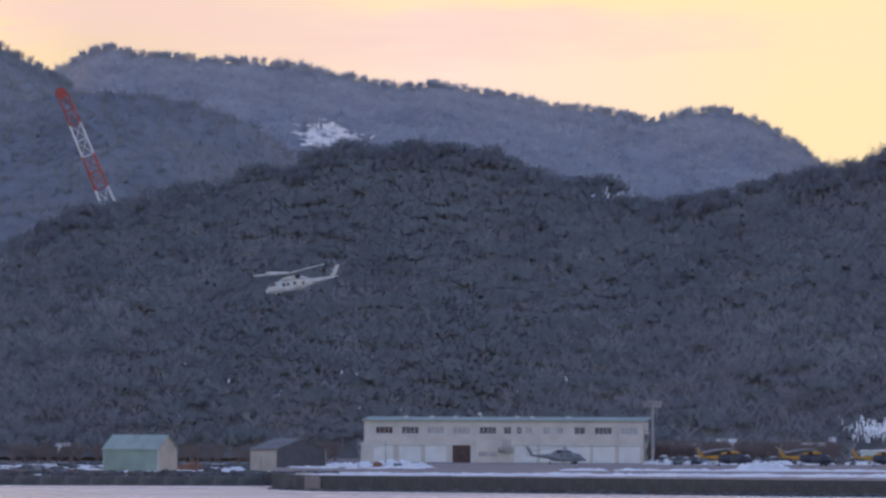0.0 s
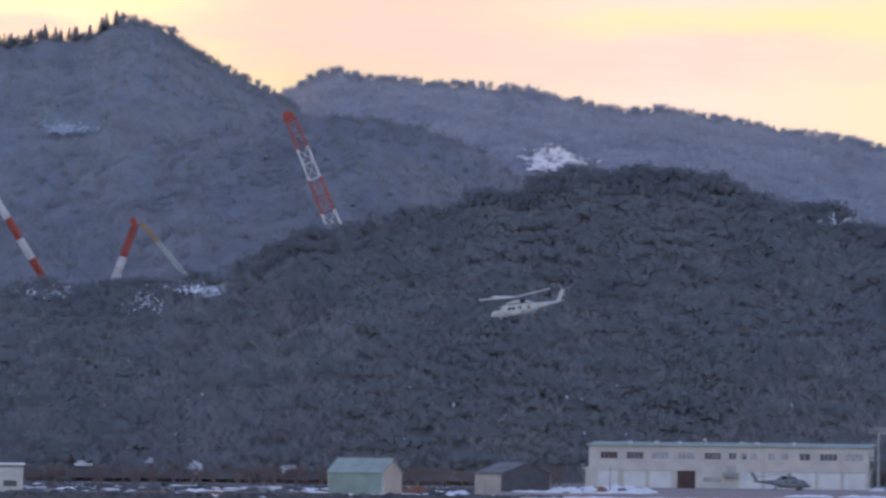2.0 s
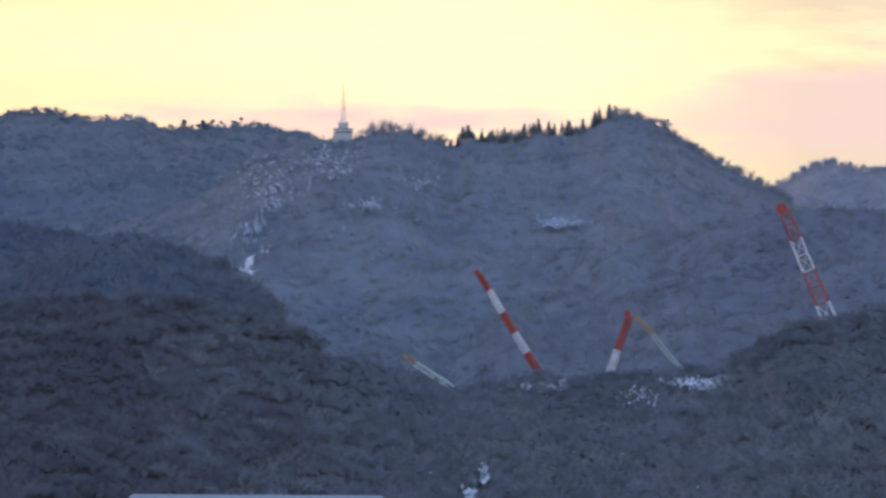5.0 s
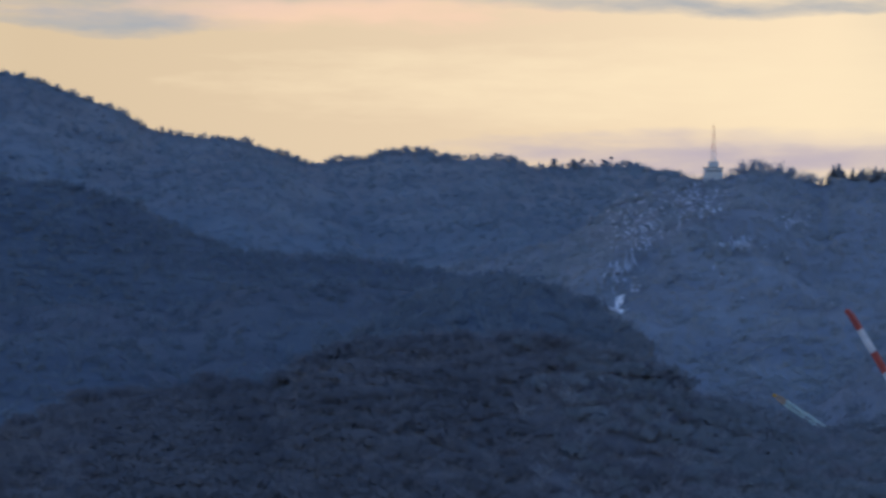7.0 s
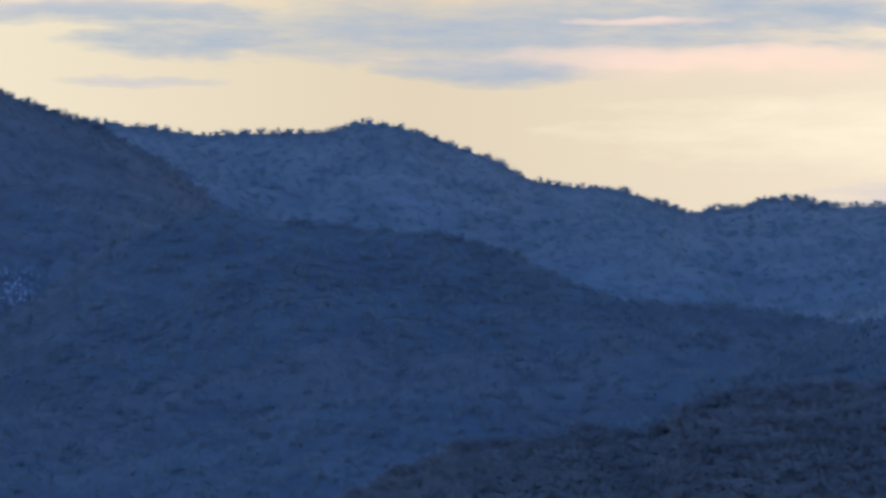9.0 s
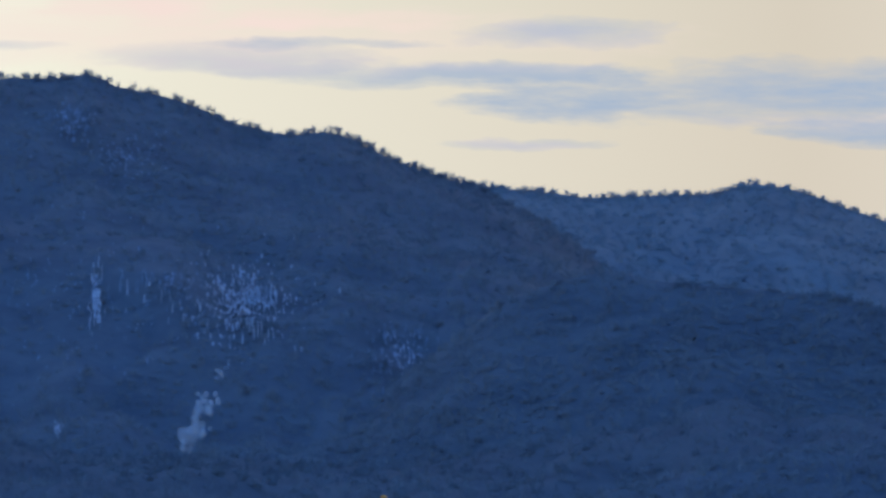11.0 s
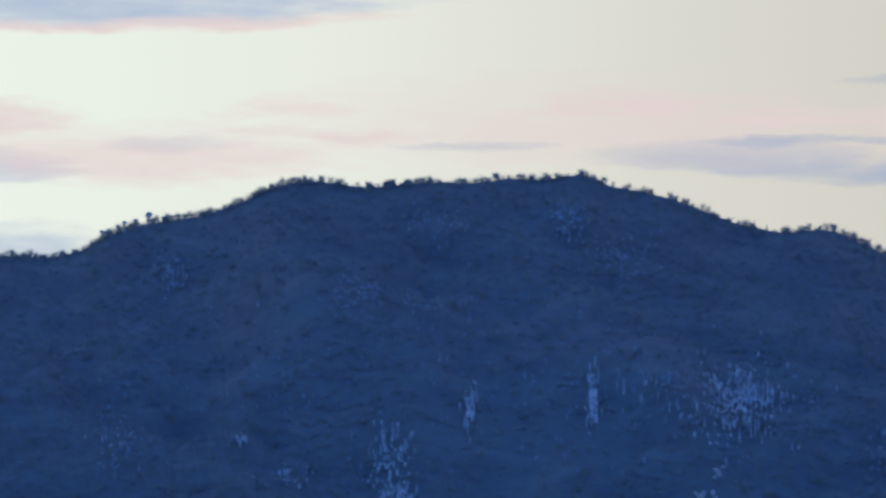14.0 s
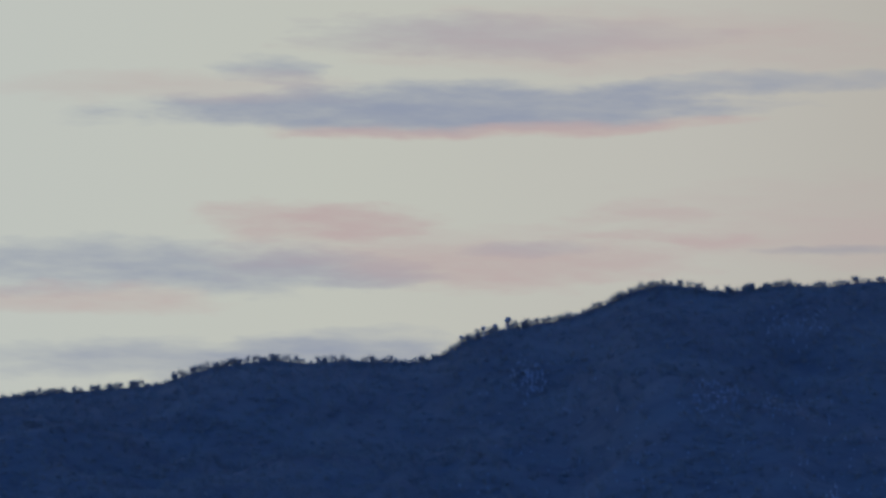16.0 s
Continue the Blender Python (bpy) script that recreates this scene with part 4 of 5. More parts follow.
def prism(outline, y0, y1):
    """An outline in x and z, drawn out along y."""
    bm = bmesh.new()
    a, b = [bm.verts.new((x, y0, z)) for x, z in outline], [bm.verts.new((x, y1, z)) for x, z in outline]
    bm.faces.new(a)
    bm.faces.new(b[::-1])
    for k in range(len(a)):
        q = (k + 1) % len(a)
        bm.faces.new((a[k], a[q], b[q], b[k]))
    return bm


def rod(bm, a, b, r0, r1=None, sides=6):
    """A tapering round bar, added to a mesh."""
    a, b = Vector(a), Vector(b)
    r1 = r0 if r1 is None else r1
    d = (b - a).normalized()
    s = d.orthogonal().normalized()
    q = d.cross(s)
    lo, hi = [], []
    for k in range(sides):
        t = 2 * math.pi * k / sides
        w = s * math.cos(t) + q * math.sin(t)
        lo.append(bm.verts.new(a + w * r0))
        hi.append(bm.verts.new(b + w * r1))
    for k in range(sides):
        n = (k + 1) % sides
        bm.faces.new((lo[k], lo[n], hi[n], hi[k]))
    bm.faces.new(lo[::-1])
    bm.faces.new(hi)
    return bm


def rods(*rows, sides=6):
    bm = bmesh.new()
    for row in rows:
        rod(bm, *row, sides=sides)
    return bm


def loft(sections, sides=14, square=2.6):
    """A skin over rounded sections (x, half width, low, high) along x."""
    bm = bmesh.new()
    rings = []
    for x, w, lo, hi in sections:
        ring = []
        for k in range(sides):
            t = 2 * math.pi * k / sides
            c, s = math.cos(t), math.sin(t)
            c, s = math.copysign(abs(c) ** (2 / square), c), math.copysign(abs(s) ** (2 / square), s)
            ring.append(bm.verts.new((x, w * c, (lo + hi) / 2 + (hi - lo) / 2 * s)))
        rings.append(ring)
    for a, b in zip(rings, rings[1:]):
        for k in range(sides):
            n = (k + 1) % sides
            bm.faces.new((a[k], a[n], b[n], b[k]))
    bm.faces.new(rings[0][::-1])
    bm.faces.new(rings[-1])
    for f in bm.faces:
        f.smooth = True
    return bm


def mound(name, m, wide, deep, high, seed, material=M_SNOW, label="lumpy heap of ploughed snow on the apron", category="snow heap", cells=26):
    """A lumpy heap with a ragged foot."""
    xs, ys = np.linspace(-1, 1, cells), np.linspace(-1, 1, max(8, cells // 3))
    X, Y = np.meshgrid(xs, ys, indexing="ij")
    lumps = fbm(X * wide / 2.2 + seed, Y * deep / 2.2, seed, 4)
    Z = np.maximum(0, (1 - X ** 4) * (1 - Y ** 2)) * (0.55 + 0.75 * lumps) * high
    edge = (np.abs(X) > 0.999) | (np.abs(Y) > 0.999)
    Z[edge] = -0.05
    v = np.stack([X * wide / 2, Y * deep / 2 * (1 + 0.15 * lumps), Z], -1).reshape(-1, 3)
    n, k = len(xs), len(ys)
    i = (np.arange(n - 1)[:, None] * k + np.arange(k - 1)[None]).ravel()
    ob = new(name, mesh_from(name, v, np.stack([i + k, i + k + 1, i + 1, i], 1), material, True))
    ob.matrix_world = m
    return tagged(ob, label, category)


def ground_pose(az, d, z, turn=0.0):
    """Standing on the ground at a turn and distance, its x axis to the right as seen from the tripod, turned on the spot."""
    p = bearing(az, d, z)
    return pose(p.x, p.y, p.z, 0, 0, az + turn)


# ---- the long two-storey workshop ----
def workshop():
    S = 0.1451
    base = thing("workshop_building", ground_pose(0.885, 1302, 2.9, -8), "long two-storey cream workshop with a green roof beside the apron", "building")
    L, D, Hh = 72.0, 15.0, 11.0

    def px(x):
        return (x - 640) * S * 1.005
    wins = [(661, 691, 1), (707, 737, 0), (752, 782, 2), (798, 828, 2), (845, 874, 0), (888, 901, 0), (911, 919, 0), (925, 937, 2), (957, 969, 2),
            (980, 992, 2), (1012, 1031, 0), (1048, 1078, 0), (1093, 1124, 2)]
    doors = [(655, 692), (702, 741), (748, 786), (797, 829), (906, 946), (951, 991), (998, 1040), (1044, 1084), (1090, 1128)]
    part("wall", boxes((0, L, 0.35, D, 0, 10.6), (0, L, 0.05, 0.35, 4.45, 7.25), (0, L, 0.05, 0.35, 9.25, 10.6), bevel=0.02), M_WALL, base)
    solid = sorted([(px(a), px(b)) for a, b in doors])
    x = 0.0
    for k, (a, b) in enumerate(solid + [(L, L)]):
        if a - x > 0.3:
            part("wall_pier", boxes((x, a, 0.05, 0.35, 0, 4.45)), M_WALL, base)
        x = b
    x = 0.0
    for a, b, kind in sorted(wins):
        part("wall_pier", boxes((x, px(a), 0.05, 0.35, 7.25, 9.25)), M_WALL, base)
        x = px(b)
    part("wall_pier", boxes((x, L, 0.05, 0.35, 7.25, 9.25)), M_WALL, base)
    for k, (a, b) in enumerate(doors):
        x0, x1 = px(a), px(b)
        if k == 3:
            # Recessed panel coloured dark to stand for the open doorway's shaded inside.
            d = part("door", boxes((x0, x1, 0.30, 0.345, 0, 4.4)), M_DARK_RED_INSIDE, base, "doorway panel, reddish and darkened for the shade inside")
            continue
        bm = bmesh.new()
        for j in range(11):
            z = 0.4 * j
            v = [bm.verts.new(p) for p in ((x0, 0.29, z), (x1, 0.29, z), (x1, 0.23, z + 0.2), (x0, 0.23, z + 0.2), (x1, 0.29, z + 0.4), (x0, 0.29, z + 0.4))]
            bm.faces.new(v[:4])
            bm.faces.new((v[3], v[2], v[4], v[5]))
        bmesh.ops.remove_doubles(bm, verts=bm.verts, dist=0.01)
        d = part("roller_door", bm, M_DOOR, base, "pale blue-grey ribbed roller door")
        part("lintel", boxes((x0 - 0.15, x1 + 0.15, -0.08, 0.045, 4.45, 4.75)), M_FRAME, d)
    for a, b, kind in wins:
        x0, x1 = px(a), px(b)
        w = part("window", boxes((x0, x1, 0.26, 0.34, 7.25, 9.25)), (M_PANE, M_DARK_RED_INSIDE, M_BLIND)[kind], base,
                 ("dark window", "window with a reddish curtain", "window with pale blinds")[kind])
        n = 4 if b - a > 20 else 2
        part("window_frame", boxes((x0, x1, 0.16, 0.255, 7.25, 7.4), (x0, x1, 0.16, 0.255, 9.1, 9.25),
                                   *[(x0 + (x1 - x0) * k / n - 0.06, x0 + (x1 - x0) * k / n + 0.06, 0.16, 0.255, 7.4, 9.1) for k in range(n + 1)]), M_FRAME, w)
        part("window_sill", boxes((x0 - 0.1, x1 + 0.1, -0.1, 0.15, 7.12, 7.24)), M_FRAME, w)
    for x in (695, 743, 790, 835, 880, 948, 994, 1042, 1086):
        part("pilaster", boxes((px(x) - 0.3, px(x) + 0.3, -0.2, 0.045, 0, 10.5)), M_WALL, base)
    part("low_window", boxes((px(843), px(875), -0.02, 0.045, 1.6, 2.8)), M_BLIND, base)
    hatch = part("upper_door", boxes((px(884), px(901), -0.03, 0.045, 3.0, 5.9)), M_STEEL, base)
    part("landing", boxes((px(880), px(904), -1.4, -0.22, 2.75, 2.95), (px(880), px(880) + 0.08, -1.4, -0.22, 2.95, 3.9),
                          (px(904) - 0.08, px(904), -1.4, -0.22, 2.95, 3.9), (px(880), px(904), -1.4, -1.34, 3.75, 3.9)), M_DECK_GREY, hatch)
    part("roof", prism([(0.0, 10.62), (0.0, 10.95), (15.9, 11.75), (15.9, 11.4)], 0, L + 1.2), M_GREEN_ROOF, base).matrix_local = \
        Matrix(((0, 1, 0, -0.6), (1, 0, 0, -0.6), (0, 0, 1, 0), (0, 0, 0, 1)))
    for x in (713, 760, 801, 911, 938, 1001):
        v = part("roof_ventilator", rods(((px(x), 0.8, 10.7), (px(x), 0.8, 11.6), 0.35), ((px(x), 0.8, 11.4), (px(x), 0.8, 11.95), 0.7, 0.5), sides=10), M_HULL, base)
    part("roof_horn", rods(((px(848), 1.2, 10.9), (px(848), 1.2, 11.7), 0.12), ((px(848), 1.2, 11.6), (px(844), 0.7, 12.6), 0.2, 0.55), sides=9), M_HULL, base)
    stair = part("outside_stair", boxes((L + 0.1, L + 2.6, 1.0, 3.2, 5.1, 5.3), (L + 0.1, L + 2.6, 1.0, 3.2, 8.2, 8.4), (L + 2.5, L + 2.6, 1.0, 1.1, 0, 9.6),
                                        (L + 2.5, L + 2.6, 3.1, 3.2, 0, 9.6), (L + 0.1, L + 0.2, 1.0, 1.1, 0, 9.6)), M_DECK_GREY, base)
    for k in range(14):
        part("tread", boxes((L + 0.2 + 0.17 * k, L + 0.45 + 0.17 * k, 1.2, 3.0, 0.35 * k + 0.1, 0.35 * k + 0.2)), M_DECK_GREY, stair)
    part("side_fitting", boxes((L + 0.01, L + 0.7, 4.0, 6.0, 5.5, 7.4), bevel=0.05), M_DECK_GREY, base)
    part("side_fitting", boxes((L + 0.01, L + 0.5, 7.5, 9.0, 2.0, 4.0), bevel=0.05), M_DECK_GREY, base)
    annex = part("end_stair", boxes((-1.0, -0.02, 1.0, 4.0, 0, 5.2), (-1.9, -1.0, 1.0, 4.0, 4.6, 4.8), bevel=0.04), M_WALL, base)
    part("rail", rods(((-1.9, 1.0, 4.8), (-1.9, 1.0, 5.9), 0.06), ((-1.9, 4.0, 4.8), (-1.9, 4.0, 5.9), 0.06), ((-1.9, 1.0, 5.9), (-1.9, 4.0, 5.9), 0.06)), M_STEEL, annex)


workshop()


# ---- sheds ----
def gabled(name, m, label, long, deep, eaves, ridge, wall, roof, end, group=""):
    """A shed with its ridge along x: two long walls, two gable ends and two roof slopes with an overhang."""
    base = thing(name, m, label, "shed", group)
    part("wall", boxes((0, long, 0, 0.2, 0, eaves)), wall, base)
    part("wall", boxes((0, long, deep - 0.2, deep, 0, eaves)), wall, base)
    for x in (0.0, long - 0.2):
        bm = bmesh.new()
        pts = [(0.2, 0), (deep - 0.2, 0), (deep - 0.2, eaves), (deep / 2, ridge - 0.1), (0.2, eaves)]
        a, b = [bm.verts.new((x + 0.01, y, z)) for y, z in pts], [bm.verts.new((x + 0.19, y, z)) for y, z in pts]
        bm.faces.new(a)
        bm.faces.new(b[::-1])
        for k in range(5):
            bm.faces.new((a[k], a[(k + 1) % 5], b[(k + 1) % 5], b[k]))
        part("gable_end", bm, end, base)
    for side in (0, 1):
        bm = bmesh.new()
        y0, y1 = (-0.35, deep / 2) if side == 0 else (deep + 0.35, deep / 2)
        z0 = eaves - 0.35 * (ridge - eaves) / (deep / 2)
        n = max(4, int(long / 0.9))
        low, high = [], []
        for k in range(n + 1):
            x = -0.3 + (long + 0.6) * k / n
            bulge = 0.05 * (k % 2)
            low.append((bm.verts.new((x, y0, z0 + bulge)), bm.verts.new((x, y0, z0 - 0.14))))
            high.append((bm.verts.new((x, y1, ridge + bulge)), bm.verts.new((x, y1, ridge - 0.14))))
        for k in range(n):
            bm.faces.new((low[k][0], low[k + 1][0], high[k + 1][0], high[k][0]))
            bm.faces.new((low[k][1], high[k][1], high[k + 1][1], low[k + 1][1]))
            bm.faces.new((low[k][0], low[k][1], low[k + 1][1], low[k + 1][0]))
        for k in (0, n):
            bm.faces.new((low[k][0], high[k][0], high[k][1], low[k][1]))
        part("roof", bm, roof, base)
    return base


green = gabled("green_shed", ground_pose(3.824, 1118, 1.9, -32), "pale green metal shed with a beige gable end on the shore", 14.0, 8.2, 5.5, 8.4, M_GREEN_WALL, M_GREEN_ROOF, M_BEIGE)
for x in (-0.1, 13.95):
    part("corner_trim", boxes((x, x + 0.15, -0.08, -0.005, 0, 5.4)), M_FRAME, green)
part("plinth", boxes((-0.1, 14.1, -0.25, -0.02, 0, 0.5)), M_QUAY, green)
mound("snow_bank", ground_pose(3.5, 1108, 1.9, -12), 17, 5, 0.9, 3, label="low bank of snow along the green shed")

# Both gable ends are coloured dark as the shade inside the open side.
dark = gabled("open_shed", ground_pose(2.168, 1158, 1.9, -40), "weathered shed with a pale boarded front and open-side shade coloured on its ends", 7.6, 18.0, 5.2, 7.6, M_BEIGE, M_GREY_ROOF, M_OPEN_SIDE_SHADE)
big = gabled("boat_hangar", ground_pose(8.98, 1150, 1.9, -16) @ pose(-60, 0, 0), "huge grey-green sheet-metal hangar with snow on its roof", 60.0, 24.0, 16.7, 19.9, M_GREY_SHEET, M_GREY_SHEET, M_GREY_SHEET)
# Dark panel on the gable stands for the shade inside the doorway.
part("doorway", boxes((59.95, 60.15, 2.5, 16.5, 0, 13.8)), M_DARK, big, "tall doorway, the shade inside coloured on as a dark panel")
for x in (3, 16, 31, 45.5):
    part("window_band", boxes((x, x + 11.5, -0.06, -0.005, 11.0, 12.3)), M_PANE, big, "long dark strip window")
for x in (1.2, 15.2, 29.6, 44.2, 59.2):
    part("pilaster", boxes((x - 0.35, x + 0.35, -0.3, -0.005, 0, 17.0)), M_GREY_SHEET, big)
rs = np.random.default_rng(5)
for k in range(16):
    x = 2 + 3.6 * k + rs.uniform(-1, 1)
    w, f = rs.uniform(1.2, 3.0), rs.uniform(0.02, 0.45)
    bm = bmesh.new()
    n = 14
    top, out = [], []
    for j in range(n):
        t = 2 * math.pi * j / n
        q = rs.uniform(0.75, 1.2)
        u, y = x + w * q * math.cos(t), 2.6 + 12 * f * 0.2 + 2.4 * q * math.sin(t)
        z = 16.7 + y * 3.2 / 12
        top.append(bm.verts.new((u * 0.94 + x * 0.06, y * 0.96, z + 0.22)))
        out.append(bm.verts.new((u, y, z + 0.03)))
    bm.faces.new(top)
    for j in range(n):
        bm.faces.new((out[j], out[(j + 1) % n], top[(j + 1) % n], top[j]))
    part("roof_snow", bm, M_SNOW, big, "melting snow on the roof")

hut = thing("shore_hut", ground_pose(7.66, 1120, 1.9, 6), "small pale hut with a thick snow cap near the big hangar", "hut")
part("wall", boxes((0, 7.8, 0, 4.5, 0, 5.6), bevel=0.05), M_HULL, hut)
part("door", boxes((1.0, 2.0, -0.06, -0.005, 0, 2.1)), M_DECK_GREY, hut)
part("window", boxes((3.4, 6.4, -0.06, -0.005, 1.3, 2.6)), M_PANE, hut)
part("roof", boxes((-0.3, 8.1, -0.3, 4.8, 5.6, 5.9), bevel=0.05), M_GREY_ROOF, hut)
part("roof_snow", boxes((-0.35, 8.15, -0.35, 4.85, 5.9, 6.5), bevel=0.22), M_SNOW, hut, "thick cap of snow")


# ---- floodlight mast ----
mast = thing("floodlight_mast", ground_pose(-2.377, 1290, 2.9), "tall grey floodlight mast beside the workshop", "lamp mast")
part("pole", rods(((0, 0, 0), (0, 0, 15.0), 0.34, 0.2), sides=10), M_STEEL, mast)
part("base_plate", boxes((-0.6, 0.6, -0.6, 0.6, 0, 0.3), bevel=0.04), M_QUAY, mast)
head = part("crossbar", boxes((-2.3, 2.3, -0.1, 0.1, 14.4, 14.6), (-2.3, 2.3, -0.1, 0.1, 15.3, 15.45)), M_STEEL, mast)
for k in range(5):
    for z in (14.6, 15.45):
        part("floodlight", boxes((-2.15 + 0.95 * k, -1.6 + 0.95 * k, -0.45, 0.05, z, z + 0.5), bevel=0.06), M_STEEL, head)


# ---- helicopters ----
def helicopter(name, m, label, body, tail, cowl, belly, flying, group=""):
    """A ship-borne helicopter, nose along -x, 15.3 m long, standing on its wheels at z 0."""
    base = thing(name, m, label, "helicopter", group)
    hull = part("fuselage", loft([(-5.1, 0.15, 1.25, 1.55), (-4.8, 0.55, 0.95, 1.85), (-4.2, 0.85, 0.75, 2.15), (-3.4, 1.05, 0.65, 2.6), (-2.6, 1.12, 0.6, 2.85),
                                  (-1.0, 1.15, 0.6, 2.95), (1.0, 1.15, 0.6, 2.95), (2.2, 1.05, 0.7, 2.9), (3.2, 0.85, 1.0, 2.75), (4.2, 0.55, 1.3, 2.55)]), body, base)
    part("windscreen", loft([(-4.25, 0.66, 1.95, 2.2), (-3.75, 0.93, 1.9, 2.52), (-3.25, 1.07, 1.85, 2.66), (-2.95, 1.125, 1.9, 2.6)], 12), M_PANE, hull, "dark cockpit glazing")
    part("nose_dome", loft([(-5.35, 0.1, 1.0, 1.2), (-5.15, 0.34, 0.82, 1.38), (-4.8, 0.4, 0.8, 1.4)], 10, 2), body, hull)
    for x in (-1.6, -0.75, 0.6):
        for y in (-1.17, 1.12):
            part("cabin_window", boxes((x, x + 0.62, y, y + 0.05, 1.75, 2.35), bevel=0.02), M_PANE, hull)
    for y in (-1.168, 1.13):
        part("cabin_door", boxes((-0.9, 1.4, y, y + 0.038, 0.95, 1.7), bevel=0.01), body, hull)
    part("belly_pod", loft([(-3.6, 0.3, 0.45, 0.8), (-3.2, 0.55, 0.25, 0.85), (-2.3, 0.55, 0.25, 0.85), (-1.9, 0.3, 0.45, 0.8)], 12, 2), belly, hull, "round radar pod under the nose")
    engines = part("engine_cowling", loft([(-1.9, 0.3, 2.85, 3.1), (-1.5, 0.75, 2.8, 3.4), (-0.4, 0.95, 2.8, 3.6), (1.0, 0.95, 2.8, 3.6), (2.2, 0.8, 2.75, 3.35), (3.2, 0.4, 2.6, 2.95)]), cowl, base)
    for y in (-0.95, 0.95):
        part("exhaust", rods(((1.2, y * 0.8, 3.25), (2.0, y * 1.12, 3.2), 0.34, 0.3), sides=10), M_DARK, engines, "sooty exhaust")
    boom = part("tail_boom", loft([(3.4, 0.62, 1.25, 2.65), (5.0, 0.45, 1.5, 2.5), (7.0, 0.34, 1.75, 2.4), (8.4, 0.26, 1.95, 2.4)]), tail, base)
    fin = part("tail_fin", prism([(7.7, 1.95), (8.7, 1.9), (10.1, 4.35), (9.35, 4.4)], -0.13, 0.13), tail, boom)
    part("stabilator", prism([(8.3, 2.1), (9.3, 2.12), (9.3, 2.22), (8.3, 2.25)], -2.1, 2.1), tail, boom)
    part("tail_rotor_hub", rods(((9.55, 0.15, 4.1), (9.55, 0.5, 4.1), 0.16), sides=8), M_STEEL, fin)
    for k in range(4):
        t = math.pi / 2 * k + 0.35
        c, s = math.cos(t), math.sin(t)
        part("tail_rotor_blade", rods(((9.55 + 0.1 * c, 0.45, 4.1 + 0.1 * s), (9.55 + 1.6 * c, 0.45, 4.1 + 1.6 * s), 0.1, 0.08), sides=4), M_BLADE, fin)
    mast_ = part("rotor_mast", rods(((0, 0, 3.5), (0, 0, 4.15), 0.22, 0.16), ((0, 0, 3.95), (0, 0, 4.2), 0.5, 0.4), sides=10), M_DECK_GREY, base)
    for k in range(4):
        t = (math.pi / 2 * k + 0.7) if flying else (0.06 * (k - 1.5))
        c, s = math.cos(t), math.sin(t)
        reach = 8.1
        bm = bmesh.new()
        n = 9
        for j in range(n):
            u = j / (n - 1)
            r = 0.5 + (reach - 0.5) * u
            droop = (0.55 * u if flying else -0.9 * u * u)
            w = 0.36 if flying else 0.27
            for side in (-1, 1):
                for h in (0.0, 0.24 if flying else 0.11):
                    bm.verts.new((r * c - side * w * s, r * s + side * w * c, 4.08 + droop + h - 0.03 * side))
        bm.verts.ensure_lookup_table()
        for j in range(n - 1):
            a, b = 4 * j, 4 * j + 4
            for p, q in ((0, 1), (1, 3), (3, 2), (2, 0)):
                bm.faces.new((bm.verts[a + p], bm.verts[a + q], bm.verts[b + q], bm.verts[b + p]))
        bm.faces.new([bm.verts[i] for i in (0, 1, 3, 2)])
        bm.faces.new([bm.verts[4 * n - 4 + i] for i in (0, 2, 3, 1)])
        part("rotor_blade", bm, M_HULL if flying else M_BLADE, mast_)
    for y in (-1.35, 1.35):
        leg = part("main_leg", rods(((-2.1, y * 0.75, 1.0), (-2.5, y, 0.32), 0.11), ((-1.4, y * 0.75, 0.95), (-2.5, y, 0.34), 0.08)), belly, base)
        part("wheel", rods(((-2.5, y - 0.12, 0.33), (-2.5, y + 0.12, 0.33), 0.33), sides=14), M_TYRE, leg)
    leg = part("tail_leg", rods(((3.5, 0, 1.4), (3.75, 0, 0.3), 0.09)), belly, base)
    part("wheel", rods(((3.75, -0.1, 0.25), (3.75, 0.1, 0.25), 0.25), sides=12), M_TYRE, leg)
    for y in (-1.0, 1.0):
        part("pylon", boxes((0.7, 1.7, min(y, y * 1.5), max(y, y * 1.5), 1.15, 1.35), bevel=0.03), belly, base)
    part("nose_sensor", rods(((-5.45, 0, 1.0), (-5.1, 0, 1.05), 0.22, 0.26), sides=10), M_DARK, hull, "dark sensor ball on the nose")
    part("roundel", rods(((2.6, -1.0, 1.9), (2.62, -1.03, 1.9), 0.3, 0.3), sides=14), M_RED, hull, "plain red disc")
    for x in (1.9, 2.7, 3.3):
        part("sonobuoy_tube", boxes((x, x + 0.16, -0.7, -0.5, 0.35, 0.95)), belly, hull)
    for x in (4.6, 5.4, 6.3):
        part("aerial", boxes((x, x + 0.12, -0.04, 0.04, 1.2, 1.65)), belly, boom)
    return base


p = sight(1.70, 1.536, 1000)
helicopter("flying_helicopter", pose(p.x, p.y, p.z - 2.2, 0, 0, 1.7) @ pose(0, 0, 0, 3, 0, 0) @ pose(0, 0, 0, 0, -9, 0) @ pose(0, 0, 0, 0, 0, -8),
           "white-grey naval helicopter with spinning rotor halted, in flight below the ridge", M_HULL, M_HULL, M_HULL, M_BLADE, True)
helicopter("parked_helicopter", ground_pose(-1.38, 1262, 2.9) @ pose(0, 0, 0, 0, 0, 196), "grey naval helicopter parked on the apron before the workshop", M_DECK_GREY, M_DECK_GREY, M_DECK_GREY, M_DECK_GREY, False)
